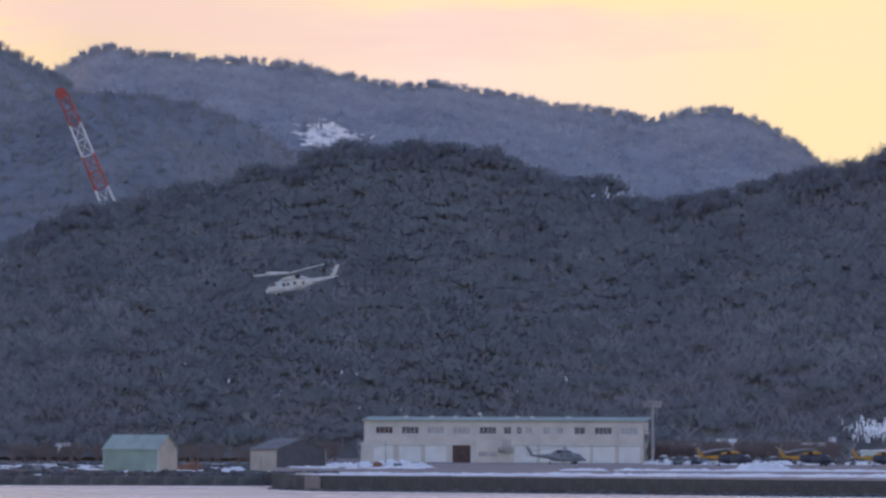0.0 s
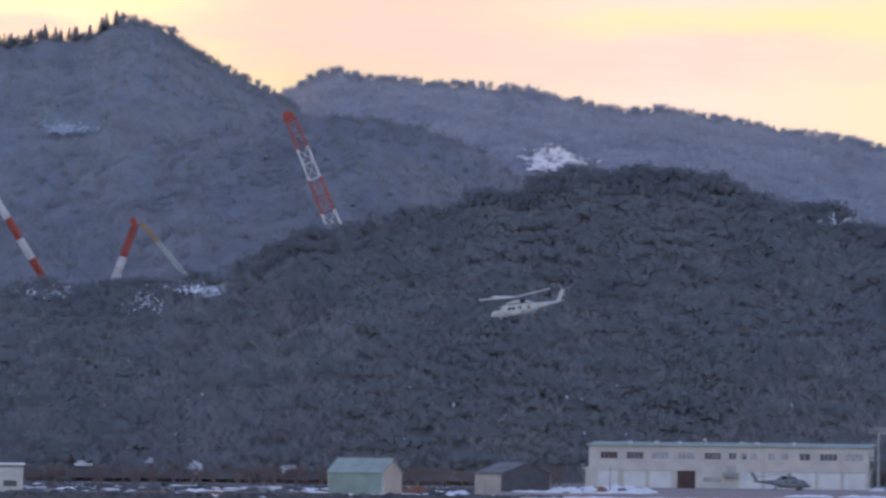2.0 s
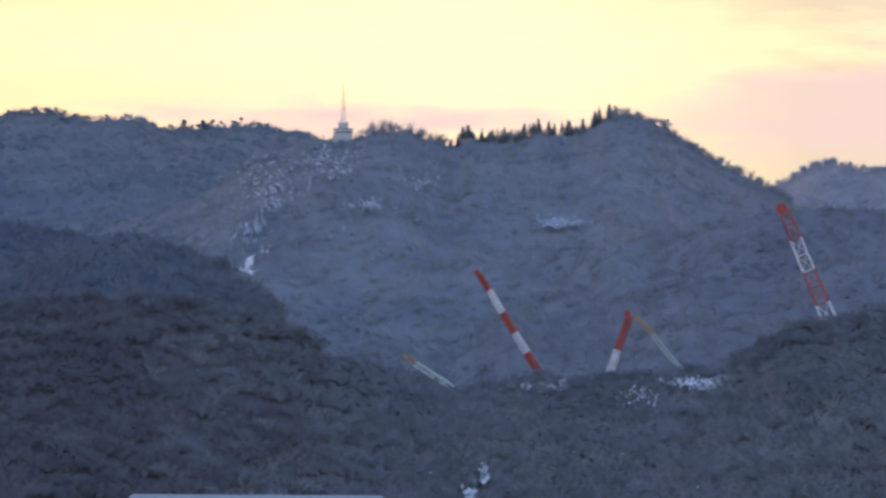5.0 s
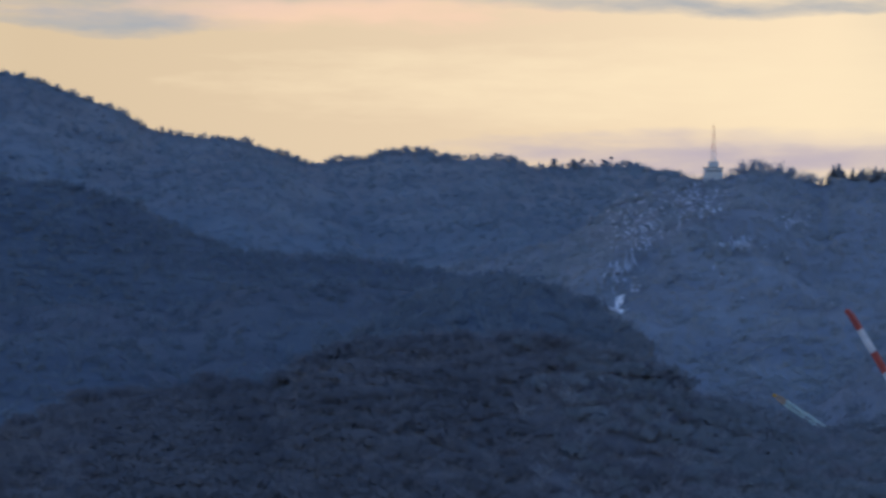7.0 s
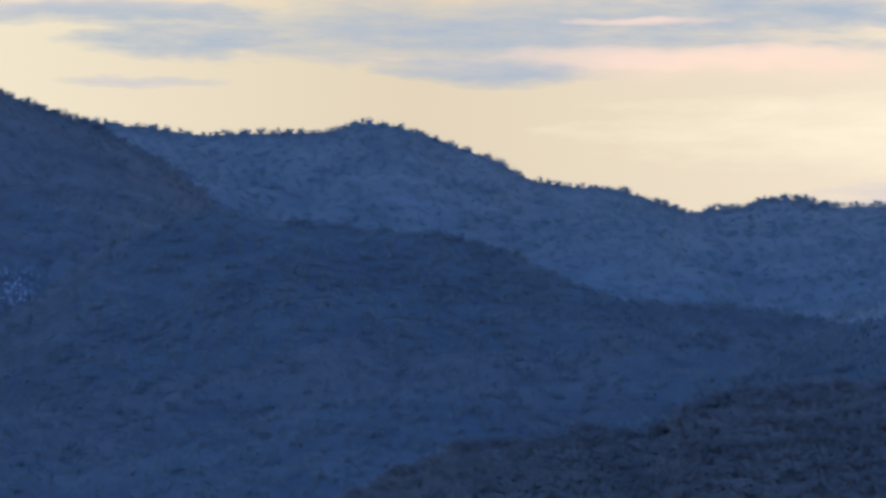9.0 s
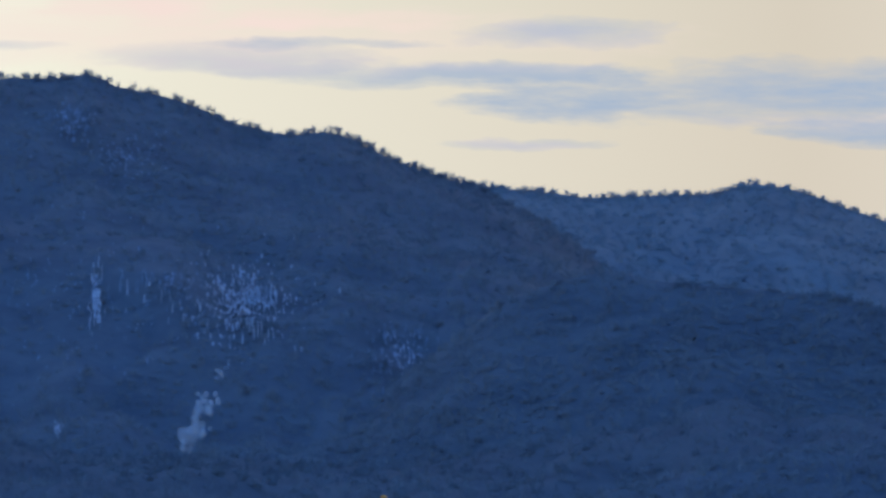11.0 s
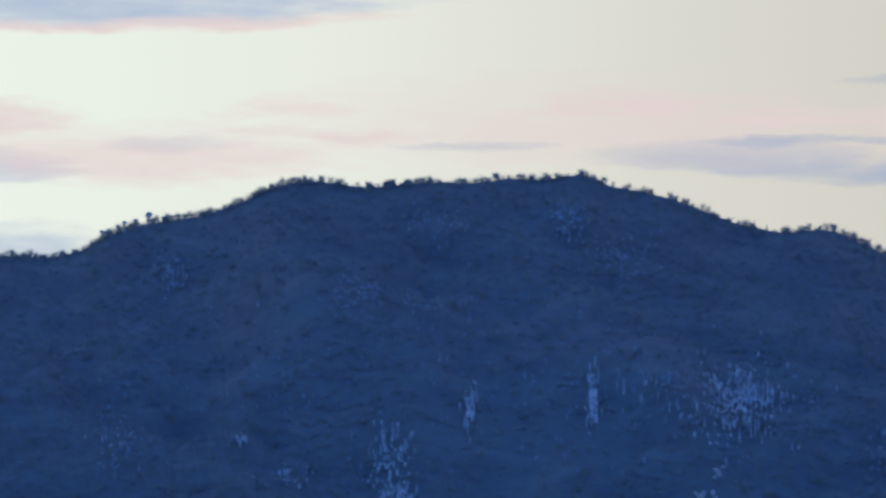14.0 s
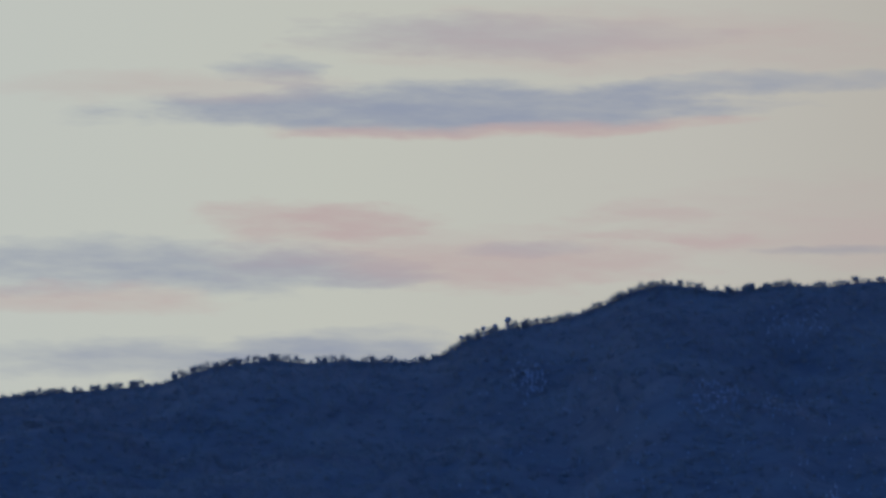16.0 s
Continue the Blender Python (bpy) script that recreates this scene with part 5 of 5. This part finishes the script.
for k, az in enumerate((-3.28, -4.2, -5.02)):
    helicopter("rescue_helicopter", ground_pose(az, 1235, 2.9) @ pose(0, 0, 0, 0, 0, 180 + 28), "navy helicopter with ochre tail and cowling, rotors folded, parked by snow",
               M_NAVY, M_YELLOW, M_YELLOW, M_NAVY, False, "rescue helicopters in a row")


# ---- shipyard cranes behind the ridge ----
def truss(start, end, w0, w1, bays, gauge=0.06):
    """Four chords with diagonals between two points, as one mesh."""
    start, end = Vector(start), Vector(end)
    d = (end - start).normalized()
    s = Vector((1, 0, 0)) - d * d.x
    s.normalize()
    q = d.cross(s)
    bm = bmesh.new()
    ring = []
    for k in range(bays + 1):
        u = k / bays
        c, w = start.lerp(end, u), (w0 + (w1 - w0) * u) / 2
        ring.append([c + s * w * a + q * w * b for a, b in ((-1, -1), (1, -1), (1, 1), (-1, 1))])
    t = max(w0, w1) * gauge
    for k in range(bays):
        for j in range(4):
            n = (j + 1) % 4
            rod(bm, ring[k][j], ring[k + 1][j], t * 1.3, sides=4)
            rod(bm, ring[k][j], ring[k + 1][n], t * 0.7, sides=4)
            rod(bm, ring[k + 1][j], ring[k + 1][n], t * 0.7, sides=4)
    return bm


def crane(label, d, tip, low, w_low, w_tip, bands, materials, solid=0.0, stay=None):
    """A luffing jib: its tip and a lower point by turn and height of sight, drawn down to a house on the ground."""
    a, b = sight(*tip, d), sight(*low, d)
    u = (a.z - 4) / (a.z - b.z)
    foot = a + (b - a) * u
    base = thing("crane", pose(foot.x, foot.y, 1.9), label, "crane", "shipyard cranes")
    off = foot.copy()
    off.z = 1.9
    top, bottom = a - off, foot - off
    n = len(bands)
    done = 0.0
    for k, (share, paint) in enumerate(bands):
        p0, p1 = top.lerp(bottom, done), top.lerp(bottom, done + share)
        f = w_tip + (w_low - w_tip) * min(1, done * 1.6)
        g = w_tip + (w_low - w_tip) * min(1, (done + share) * 1.6)
        seg = part("jib_section", truss(p0, p1, f, g, max(2, int((p1 - p0).length / (g * 1.15)))), materials[paint], base, ("red", "white", "ochre", "pale green")[paint] + " lattice section of the jib")
        if solid:
            part("jib_plate", rods((p0, p1, f * solid, g * solid), sides=4), materials[paint], seg)
        done += share
    part("tip_sheave", rods((top + Vector((-0.8, -0.6, 0.6)), top + Vector((-0.8, 0.6, 0.6)), w_tip * 0.6), sides=10), materials[bands[0][1]], base)
    part("machine_house", boxes((-5, 5, -4, 4, 0, 7), bevel=0.2), M_HULL, base)
    if stay:
        part("pendant", rods((top, Vector((stay, 0, 12)), 0.12), (top + Vector((0, 0.6, 0)), Vector((stay, 0.6, 12)), 0.12), sides=4), M_DECK_GREY, base)
    return base


paints = (M_RED, M_WHITE, M_YELLOW, M_LIME)
crane("tall red and white lattice jib of a floating crane", 1750, (4.302, 3.64), (3.765, 2.359), 6.2, 3.4,
      [(0.083, 0), (0.088, 1), (0.094, 0), (0.115, 1), (0.12, 0), (0.15, 1), (0.16, 0), (0.19, 1)], paints)
crane("slender red and white banded crane jib", 1720, (7.74, 2.895), (7.11, 1.868), 2.6, 1.8,
      [(0.055, 0), (0.078, 1), (0.07, 0), (0.07, 1), (0.10, 0), (0.2, 1), (0.2, 0), (0.227, 1)], paints, 0.46)
crane("red and white crane jib leaning towards its neighbour", 1720, (6.034, 2.44), (6.285, 1.72), 3.0, 2.0,
      [(0.14, 0), (0.15, 1), (0.08, 0), (0.2, 1), (0.2, 0), (0.23, 1)], paints, 0.4, stay=12)
crane("thin crane jib with an ochre tip and pale green lattice", 1725, (5.924, 2.395), (5.569, 1.97), 1.9, 1.2, [(0.06, 2), (0.94, 3)], paints, 0.1)
crane("pale green lattice jib with an ochre tip", 1715, (8.554, 1.944), (7.993, 1.58), 4.2, 1.2, [(0.025, 2), (0.975, 3)], paints)
crane("pale lattice jib with an ochre tip at a far yard", 1640, (21.67, 1.895), (21.754, 1.485), 3.2, 1.8, [(0.035, 2), (0.965, 1)], paints)
for az, el, w in ((6.85, 1.80, 5), (6.3, 1.76, 4), (7.2, 1.76, 4), (5.9, 1.78, 5)):
    q = sight(az, el, 1560)
    yard = thing("yard_cabin", pose(q.x, q.y, q.z - 12, 0, 0, az), "pale snow-capped cabin among trees on the saddle", "cabin", "cabins on the saddle")
    part("wall", boxes((-w / 2, w / 2, -2, 2, 0, 9), bevel=0.05), M_WALL, yard)
    part("roof_snow", boxes((-w / 2 - 0.2, w / 2 + 0.2, -2.2, 2.2, 9, 9.5), bevel=0.2), M_SNOW, yard, "thick cap of snow")

# ---- radio tower on the skyline ----
q = bearing(9.3, 3450, float(PEAK.z(np.array([9.3]), np.array([3450.0]))[0]))
tower_h = EYE + 3450 * math.tan(radians(4.972)) - q.z
tower = thing("radio_tower", pose(q.x, q.y, q.z), "slender pale lattice radio tower with red bands on the ridge", "tower")
z0 = 0.0
for k in range(7):
    z1 = tower_h * (k + 1) / 7
    w0, w1 = 4.2 * (1 - k / 7) ** 1.5 + 1.0, 4.2 * (1 - (k + 1) / 7) ** 1.5 + 0.9
    part("tower_section", truss((0, 0, z0), (0, 0, z1), w0, w1, 2, 0.035), M_HULL if k < 4 else M_RED, tower)
    z0 = z1
part("aerial", rods(((0, 0, tower_h - 0.2), (0, 0, tower_h + 3), 0.3, 0.12)), M_RED, tower)
house = thing("relay_station", pose(q.x, q.y, q.z, 0, 0, 9.3), "white relay station building at the foot of the tower", "building")
part("wall", boxes((-6.5, 6.5, -7, -3, -2, 8.5), (-3.5, 3.5, -6.8, -3.2, 8.5, 13.0), bevel=0.1), M_HULL, house)
part("roof", boxes((-6.9, 6.9, -7.3, -2.7, 8.5, 8.9)), M_GREY_ROOF, house)
for x in (-4.6, -1.8, 1.0, 3.8):
    part("window", boxes((x, x + 1.6, -7.06, -7.005, 5.6, 7.2)), M_PANE, house)


# ---- quay, snow and clutter of the shore ----
quay_wall = tagged(new("quay_wall"), kind="structure")
for k in range(40):
    a0 = 1.9 - 0.28 * k
    d = float(np.interp(a0, [e[0] for e in QUAY], [e[1] for e in QUAY]))
    d2 = float(np.interp(a0 - 0.28, [e[0] for e in QUAY], [e[1] for e in QUAY]))
    p0, p1 = bearing(a0, d - 0.05), bearing(a0 - 0.2795, d2 - 0.05)
    w = (p1 - p0).length
    panel = part("panel", boxes((0, w - 0.01, -0.45, 0, -0.8, 2.55), (0, w - 0.01, -0.5, 0.5, 2.56, 2.98), bevel=0.01), M_QUAY, quay_wall)
    panel.matrix_world = Matrix.Translation(p0) @ Matrix.Rotation(math.atan2(p1.y - p0.y, p1.x - p0.x), 4, "Z")
sea_wall = tagged(new("sea_wall"), kind="structure")
for k in range(60):
    a0 = 2.02 + 0.28 * k
    p0, p1 = bearing(a0, 1056), bearing(a0 + 0.279, 1056)
    w = (p1 - p0).length
    h = 1.95 + 0.12 * math.sin(k * 1.7)
    block = part("panel", boxes((-w + 0.08, 0, -0.5, 0.9, -0.8, h), bevel=0.06), M_DARK_STONE, sea_wall)
    block.matrix_world = Matrix.Translation(p0) @ Matrix.Rotation(radians(a0), 4, "Z")

rng = np.random.default_rng(77)
for k in range(9):
    az = 0.7 - 0.72 * k + rng.uniform(-0.1, 0.1)
    mound("snow_bank", ground_pose(az, 1016 + rng.uniform(-8, 8), 2.9), rng.uniform(14, 19), 9, 0.55, 100 + k, label="long low bank of ploughed snow near the quay edge", cells=40)
for k in range(7):
    az = -1.6 - 0.62 * k
    mound("snow_bank", ground_pose(az, 1108 + rng.uniform(-6, 6), 2.9), rng.uniform(11, 15), 10, 0.6, 130 + k, label="low bank of ploughed snow across the apron", cells=34)
mound("snow_mound", ground_pose(-3.62, 1120, 2.9), 13, 8, 2.4, 151, label="tall pointed heap of ploughed snow on the apron", cells=34)
for az, w, h, s in ((0.95, 9, 1.5, 1), (0.62, 7, 2.2, 2), (0.45, 8, 1.7, 4), (1.25, 10, 1.2, 5), (1.5, 8, 0.9, 6), (0.25, 6, 1.1, 7), (-2.5, 4, 2.2, 8), (-3.05, 9, 0.9, 9)):
    mound("snow_mound", ground_pose(az, 1190 if az > 0 else 1262, 2.9), w, 5, h, 160 + s, label="lumpy heap of shovelled snow beside the workshop")
for k in range(9):
    az = 2.2 + 0.55 * k + rng.uniform(-0.1, 0.1)
    mound("snow_patch", ground_pose(az, 1085 + rng.uniform(-18, 30), 1.9), rng.uniform(4, 9), 7, rng.uniform(0.4, 0.9), 200 + k, label="ragged patch of snow on the shore", cells=24)
for k in range(8):
    az = 2.5 + 0.7 * k + rng.uniform(-0.15, 0.15)
    mound("snow_patch", ground_pose(az, 1180 + rng.uniform(-30, 90), 1.9), rng.uniform(4, 10), 9, rng.uniform(0.5, 1.3), 230 + k, label="ragged patch of snow on open ground behind the shore", cells=24)
mound("scrap_heap", ground_pose(2.88, 1175, 1.9), 8.5, 5, 2.6, 260, M_RUSTY, "heap of rusty orange scrap beside the green shed", "scrap heap", 30)
for k in range(5):
    mound("debris_heap", ground_pose((0.72, 0.5, 5.0, 4.3, 5.7)[k], (1183, 1184, 1120, 1130, 1125)[k], 2.9 if k < 2 else 1.9), (3, 2.4, 16, 14, 18)[k], 3, (1.3, 1.2, 0.9, 0.8, 0.9)[k], 270 + k,
          M_RUSTY if k != 1 else M_DARK_STONE, "low heap of rusty debris among the snow", "debris heap", 20)


def tumbled(n, seed, az0, az1, d0, d1, z, small, large):
    """Loose rocks as one mesh: squashed lumps of many sizes."""
    g = np.random.default_rng(seed)
    out = []
    for k in range(n):
        s = g.uniform(small, large)
        c = bearing(g.uniform(az0, az1), g.uniform(d0, d1), z + 0.2 * s)
        out.append(blob(tuple(c), (s * g.uniform(0.8, 1.5), s, s * g.uniform(0.5, 0.9)), 4, 6, g)[..., :3])
    return np.concatenate(out).reshape(-1, 3)


v = tumbled(420, 8, 2.0, 9.0, 1058, 1075, 1.9, 0.4, 1.3)
tagged(new("shore_rocks", mesh_from("shore_rocks", v, np.arange(len(v)).reshape(-1, 3), M_DARK_STONE)), "dark tumbled rocks along the shore", "rocks", kind="stuff")
v = tumbled(120, 9, 1.2, 2.0, 1010, 1040, 2.7, 0.3, 0.9)
tagged(new("slip_rocks", mesh_from("slip_rocks", v, np.arange(len(v)).reshape(-1, 3), M_DARK_STONE)), "dark rocks beside the slipway", "rocks", kind="stuff")



def scraps(name, label, n, seed, az0, az1, d0, d1, material, wide, high, category):
    """Many small ragged lumps lying on the shore, as one mesh."""
    g = np.random.default_rng(seed)
    out = []
    for k in range(n):
        s, az, d = g.uniform(0.3, 1) * wide, g.uniform(az0, az1), g.uniform(d0, d1)
        out.append(blob(tuple(bearing(az, d, 2.9 if az < 1.95 else 1.9)), (s * g.uniform(0.7, 2.4), s * g.uniform(0.8, 2), high * g.uniform(0.4, 1.2)), 4, 7, g)[..., :3])
    v = np.concatenate(out).reshape(-1, 3)
    ob = new(name, mesh_from(name, v, np.arange(len(v)).reshape(-1, 3), material, True))
    return tagged(ob, label, category, kind="stuff")


scraps("snow_scraps", "small ragged patches of old snow on the shore", 260, 51, 1.95, 9, 1062, 1335, M_SNOW, 1.9, 0.35, "snow")
scraps("yard_snow", "ragged snow between parked cars and scrub", 220, 52, -6, -2.35, 1262, 1345, M_SNOW, 1.5, 0.9, "snow")
scraps("apron_snow", "trampled snow left of the workshop", 90, 53, 0.2, 1.8, 1130, 1210, M_SNOW, 1.6, 0.4, "snow")
scraps("quay_snow", "thin trodden snow along the quay edge", 300, 54, -7, 1.6, 992, 1030, M_SNOW, 2.6, 0.22, "snow")
scraps("dead_grass", "dark dead grass and debris along the shore", 380, 55, 1.95, 9, 1058, 1330, M_DARK_STONE, 1.8, 0.8, "grass")
scraps("rusty_debris", "rust-brown debris and pipes along the shore", 130, 56, 3.4, 9, 1078, 1120, M_RUSTY, 1.3, 0.7, "debris")
scraps("yard_clutter", "dark clutter among the snow behind the apron", 130, 57, -6, -2.35, 1275, 1345, M_DARK_STONE, 1.4, 1.3, "clutter")

g = np.random.default_rng(91)
foot = []
for k in range(260):
    az = g.uniform(-7, 1.8)
    d = float(np.interp(az, [e[0] for e in QUAY], [e[1] for e in QUAY])) - g.uniform(0.6, 3.2)
    size = g.uniform(0.3, 0.9)
    foot.append(blob(tuple(bearing(az, d, 0.05)), (size * g.uniform(1, 2.2), size, size * g.uniform(0.5, 1.0)), 4, 6, g)[..., :3])
v = np.concatenate(foot).reshape(-1, 3)
tagged(new("quay_rocks", mesh_from("quay_rocks", v, np.arange(len(v)).reshape(-1, 3), M_DARK_STONE)), "dark wet rocks at the foot of the quay", "rocks", kind="stuff")

slip = thing("slipway", ground_pose(1.98, 1010, 0, -30), "sloping concrete slipway at the end of the quay", "slipway")
part("ramp", prism([(-1, -1), (12, -1), (12, 2.9), (9, 2.9)], -3, 6), M_QUAY, slip)
part("kerb", boxes((8.5, 12, -3.3, -3.01, -0.5, 3.3), bevel=0.04), M_WALL, slip)


def car(m, paint, label, snow, tall):
    """A parked car: rounded body, glazed cabin, four wheels; a van when tall."""
    base = thing("parked_car", m, label, "car", "cars behind the apron")
    body = part("body", loft([(-2.2, 0.7, 0.45, 0.75), (-2.0, 0.82, 0.35, 0.95), (-0.9, 0.85, 0.3, 1.05), (1.2, 0.85, 0.3, 1.05), (2.0, 0.82, 0.35, 1.0), (2.2, 0.7, 0.5, 0.85)], 12, 4), paint, base)
    top = 2.0 if tall else 1.5
    part("cabin", loft([(-1.3 if not tall else -1.9, 0.72, 0.95, 1.1), (-0.6 if not tall else -1.5, 0.7, 0.95, top), (1.3 if not tall else 1.9, 0.7, 0.95, top), (1.9 if not tall else 2.1, 0.7, 0.95, 1.15)], 12, 4),
         M_PANE, body, "dark glazing")
    part("roof", boxes((-0.6 if not tall else -1.5, 1.35 if not tall else 1.95, -0.62, 0.62, top - 0.04, top + 0.05), bevel=0.04), paint, body)
    if snow:
        part("roof_snow", boxes((-0.5, 1.25, -0.6, 0.6, top + 0.05, top + 0.3), bevel=0.12), M_SNOW, body, "cap of snow")
    for x in (-1.35, 1.35):
        for y in (-0.85, 0.67):
            part("wheel", rods(((x, y, 0.32), (x, y + 0.18, 0.32), 0.32), sides=12), M_TYRE, base)


for k in range(22):
    az = (-2.5 - 0.062 * k) if k < 12 else (-3.42 - 0.15 * (k - 12))
    car(ground_pose(az, (1262 if k < 12 else 1290) + 7 * (k % 3), 2.9) @ pose(0, 0, 0, 0, 0, (70, 95, 20)[k % 3]), (M_VAN, M_HULL, M_NAVY, M_DECK_GREY)[k % 4],
        ("grey", "white", "dark blue", "slate grey")[k % 4] + " parked " + ("van" if k % 3 == 0 else "car") + " among heaps of snow", k % 2 == 0, k % 3 == 0)

lodge = thing("guard_hut", ground_pose(-4.72, 1300, 2.9), "low pale green hut with snow on its flat roof", "hut")
part("wall", boxes((0, 12, 0, 5, 0, 3.2), bevel=0.04), M_LIME, lodge)
part("roof_snow", boxes((-0.3, 12.3, -0.3, 5.3, 3.21, 3.6), bevel=0.15), M_SNOW, lodge, "cap of snow")
for x in (1.2, 4.4, 7.6):
    part("window", boxes((x, x + 1.8, -0.06, -0.005, 1.2, 2.2)), M_PANE, lodge)

# flag and rail posts by the quay
for az, h in ((0.64, 6.0), (0.95, 4.5), (-4.6, 6.5), (2.05, 4.2)):
    post = thing("marker_post", ground_pose(az, 1165 if az != 2.05 else 1030, 2.9 if az < 2 else 1.9), "thin dark post standing on the apron", "post", "posts on the apron")
    part("shaft", rods(((0, 0, 0), (0, 0, h), 0.11, 0.07), sides=6), M_DECK_GREY, post)
    part("foot", boxes((-0.3, 0.3, -0.3, 0.3, 0, 0.2), bevel=0.04), M_QUAY, post)

# leafless scrub along the hill's foot
g = np.random.default_rng(31)
az = np.concatenate([g.uniform(-4.45, -2.3, 250), g.uniform(1.2, 9, 200)])
d = g.uniform(1300, 1352, len(az))
pts = np.stack([-np.sin(np.radians(az)) * d, np.cos(np.radians(az)) * d, np.where(az < 1.9, 2.8, 1.8)], -1)
M_SCRUB = mat("brown_scrub", (0.130, 0.094, 0.081), (0.176, 0.130, 0.117), 6, 0.95, fine=1)
wood("scrub", "leafless brown scrub along the foot of the hill", B_NEAR, M_SCRUB, pts, g.uniform(3, 7, len(az)), g, 1.5)

# a wisp of smoke rising from the valley
M_SMOKE = mat("pale_smoke", (0.62, 0.66, 0.72), (0.5, 0.54, 0.6), 6, 1.0)
M_SMOKE.node_tree.nodes["Principled BSDF"].inputs["Alpha"].default_value = 0.26
g = np.random.default_rng(12)
puffs = []
for k in range(70):
    u = k / 69
    c = sight(23.98 - 0.30 * u + g.normal(0, 0.035 + 0.05 * u), 2.42 + 0.60 * u + 0.03 * math.sin(u * 9) + g.normal(0, 0.03), 2690 + g.normal(0, 3))
    s = (1.2 + 2.4 * math.sin(min(1, u * 1.5) * 2.2)) * g.uniform(0.4, 1.0) * (1 - 0.45 * u)
    puffs.append(blob(tuple(c), (s, s, s * 1.2), 6, 9, g)[..., :3])
for k in range(9):
    c = sight(23.55 + g.normal(0, 0.05), 3.32 + g.normal(0, 0.03), 2690)
    puffs.append(blob(tuple(c), (1.6, 1.6, 0.9), 5, 8, g)[..., :3])
v = np.concatenate(puffs).reshape(-1, 3)
tagged(new("smoke_plume", mesh_from("smoke_plume", v, np.arange(len(v)).reshape(-1, 3), M_SMOKE, True)), "thin pale wisp of smoke rising from the valley", "smoke", kind="stuff")
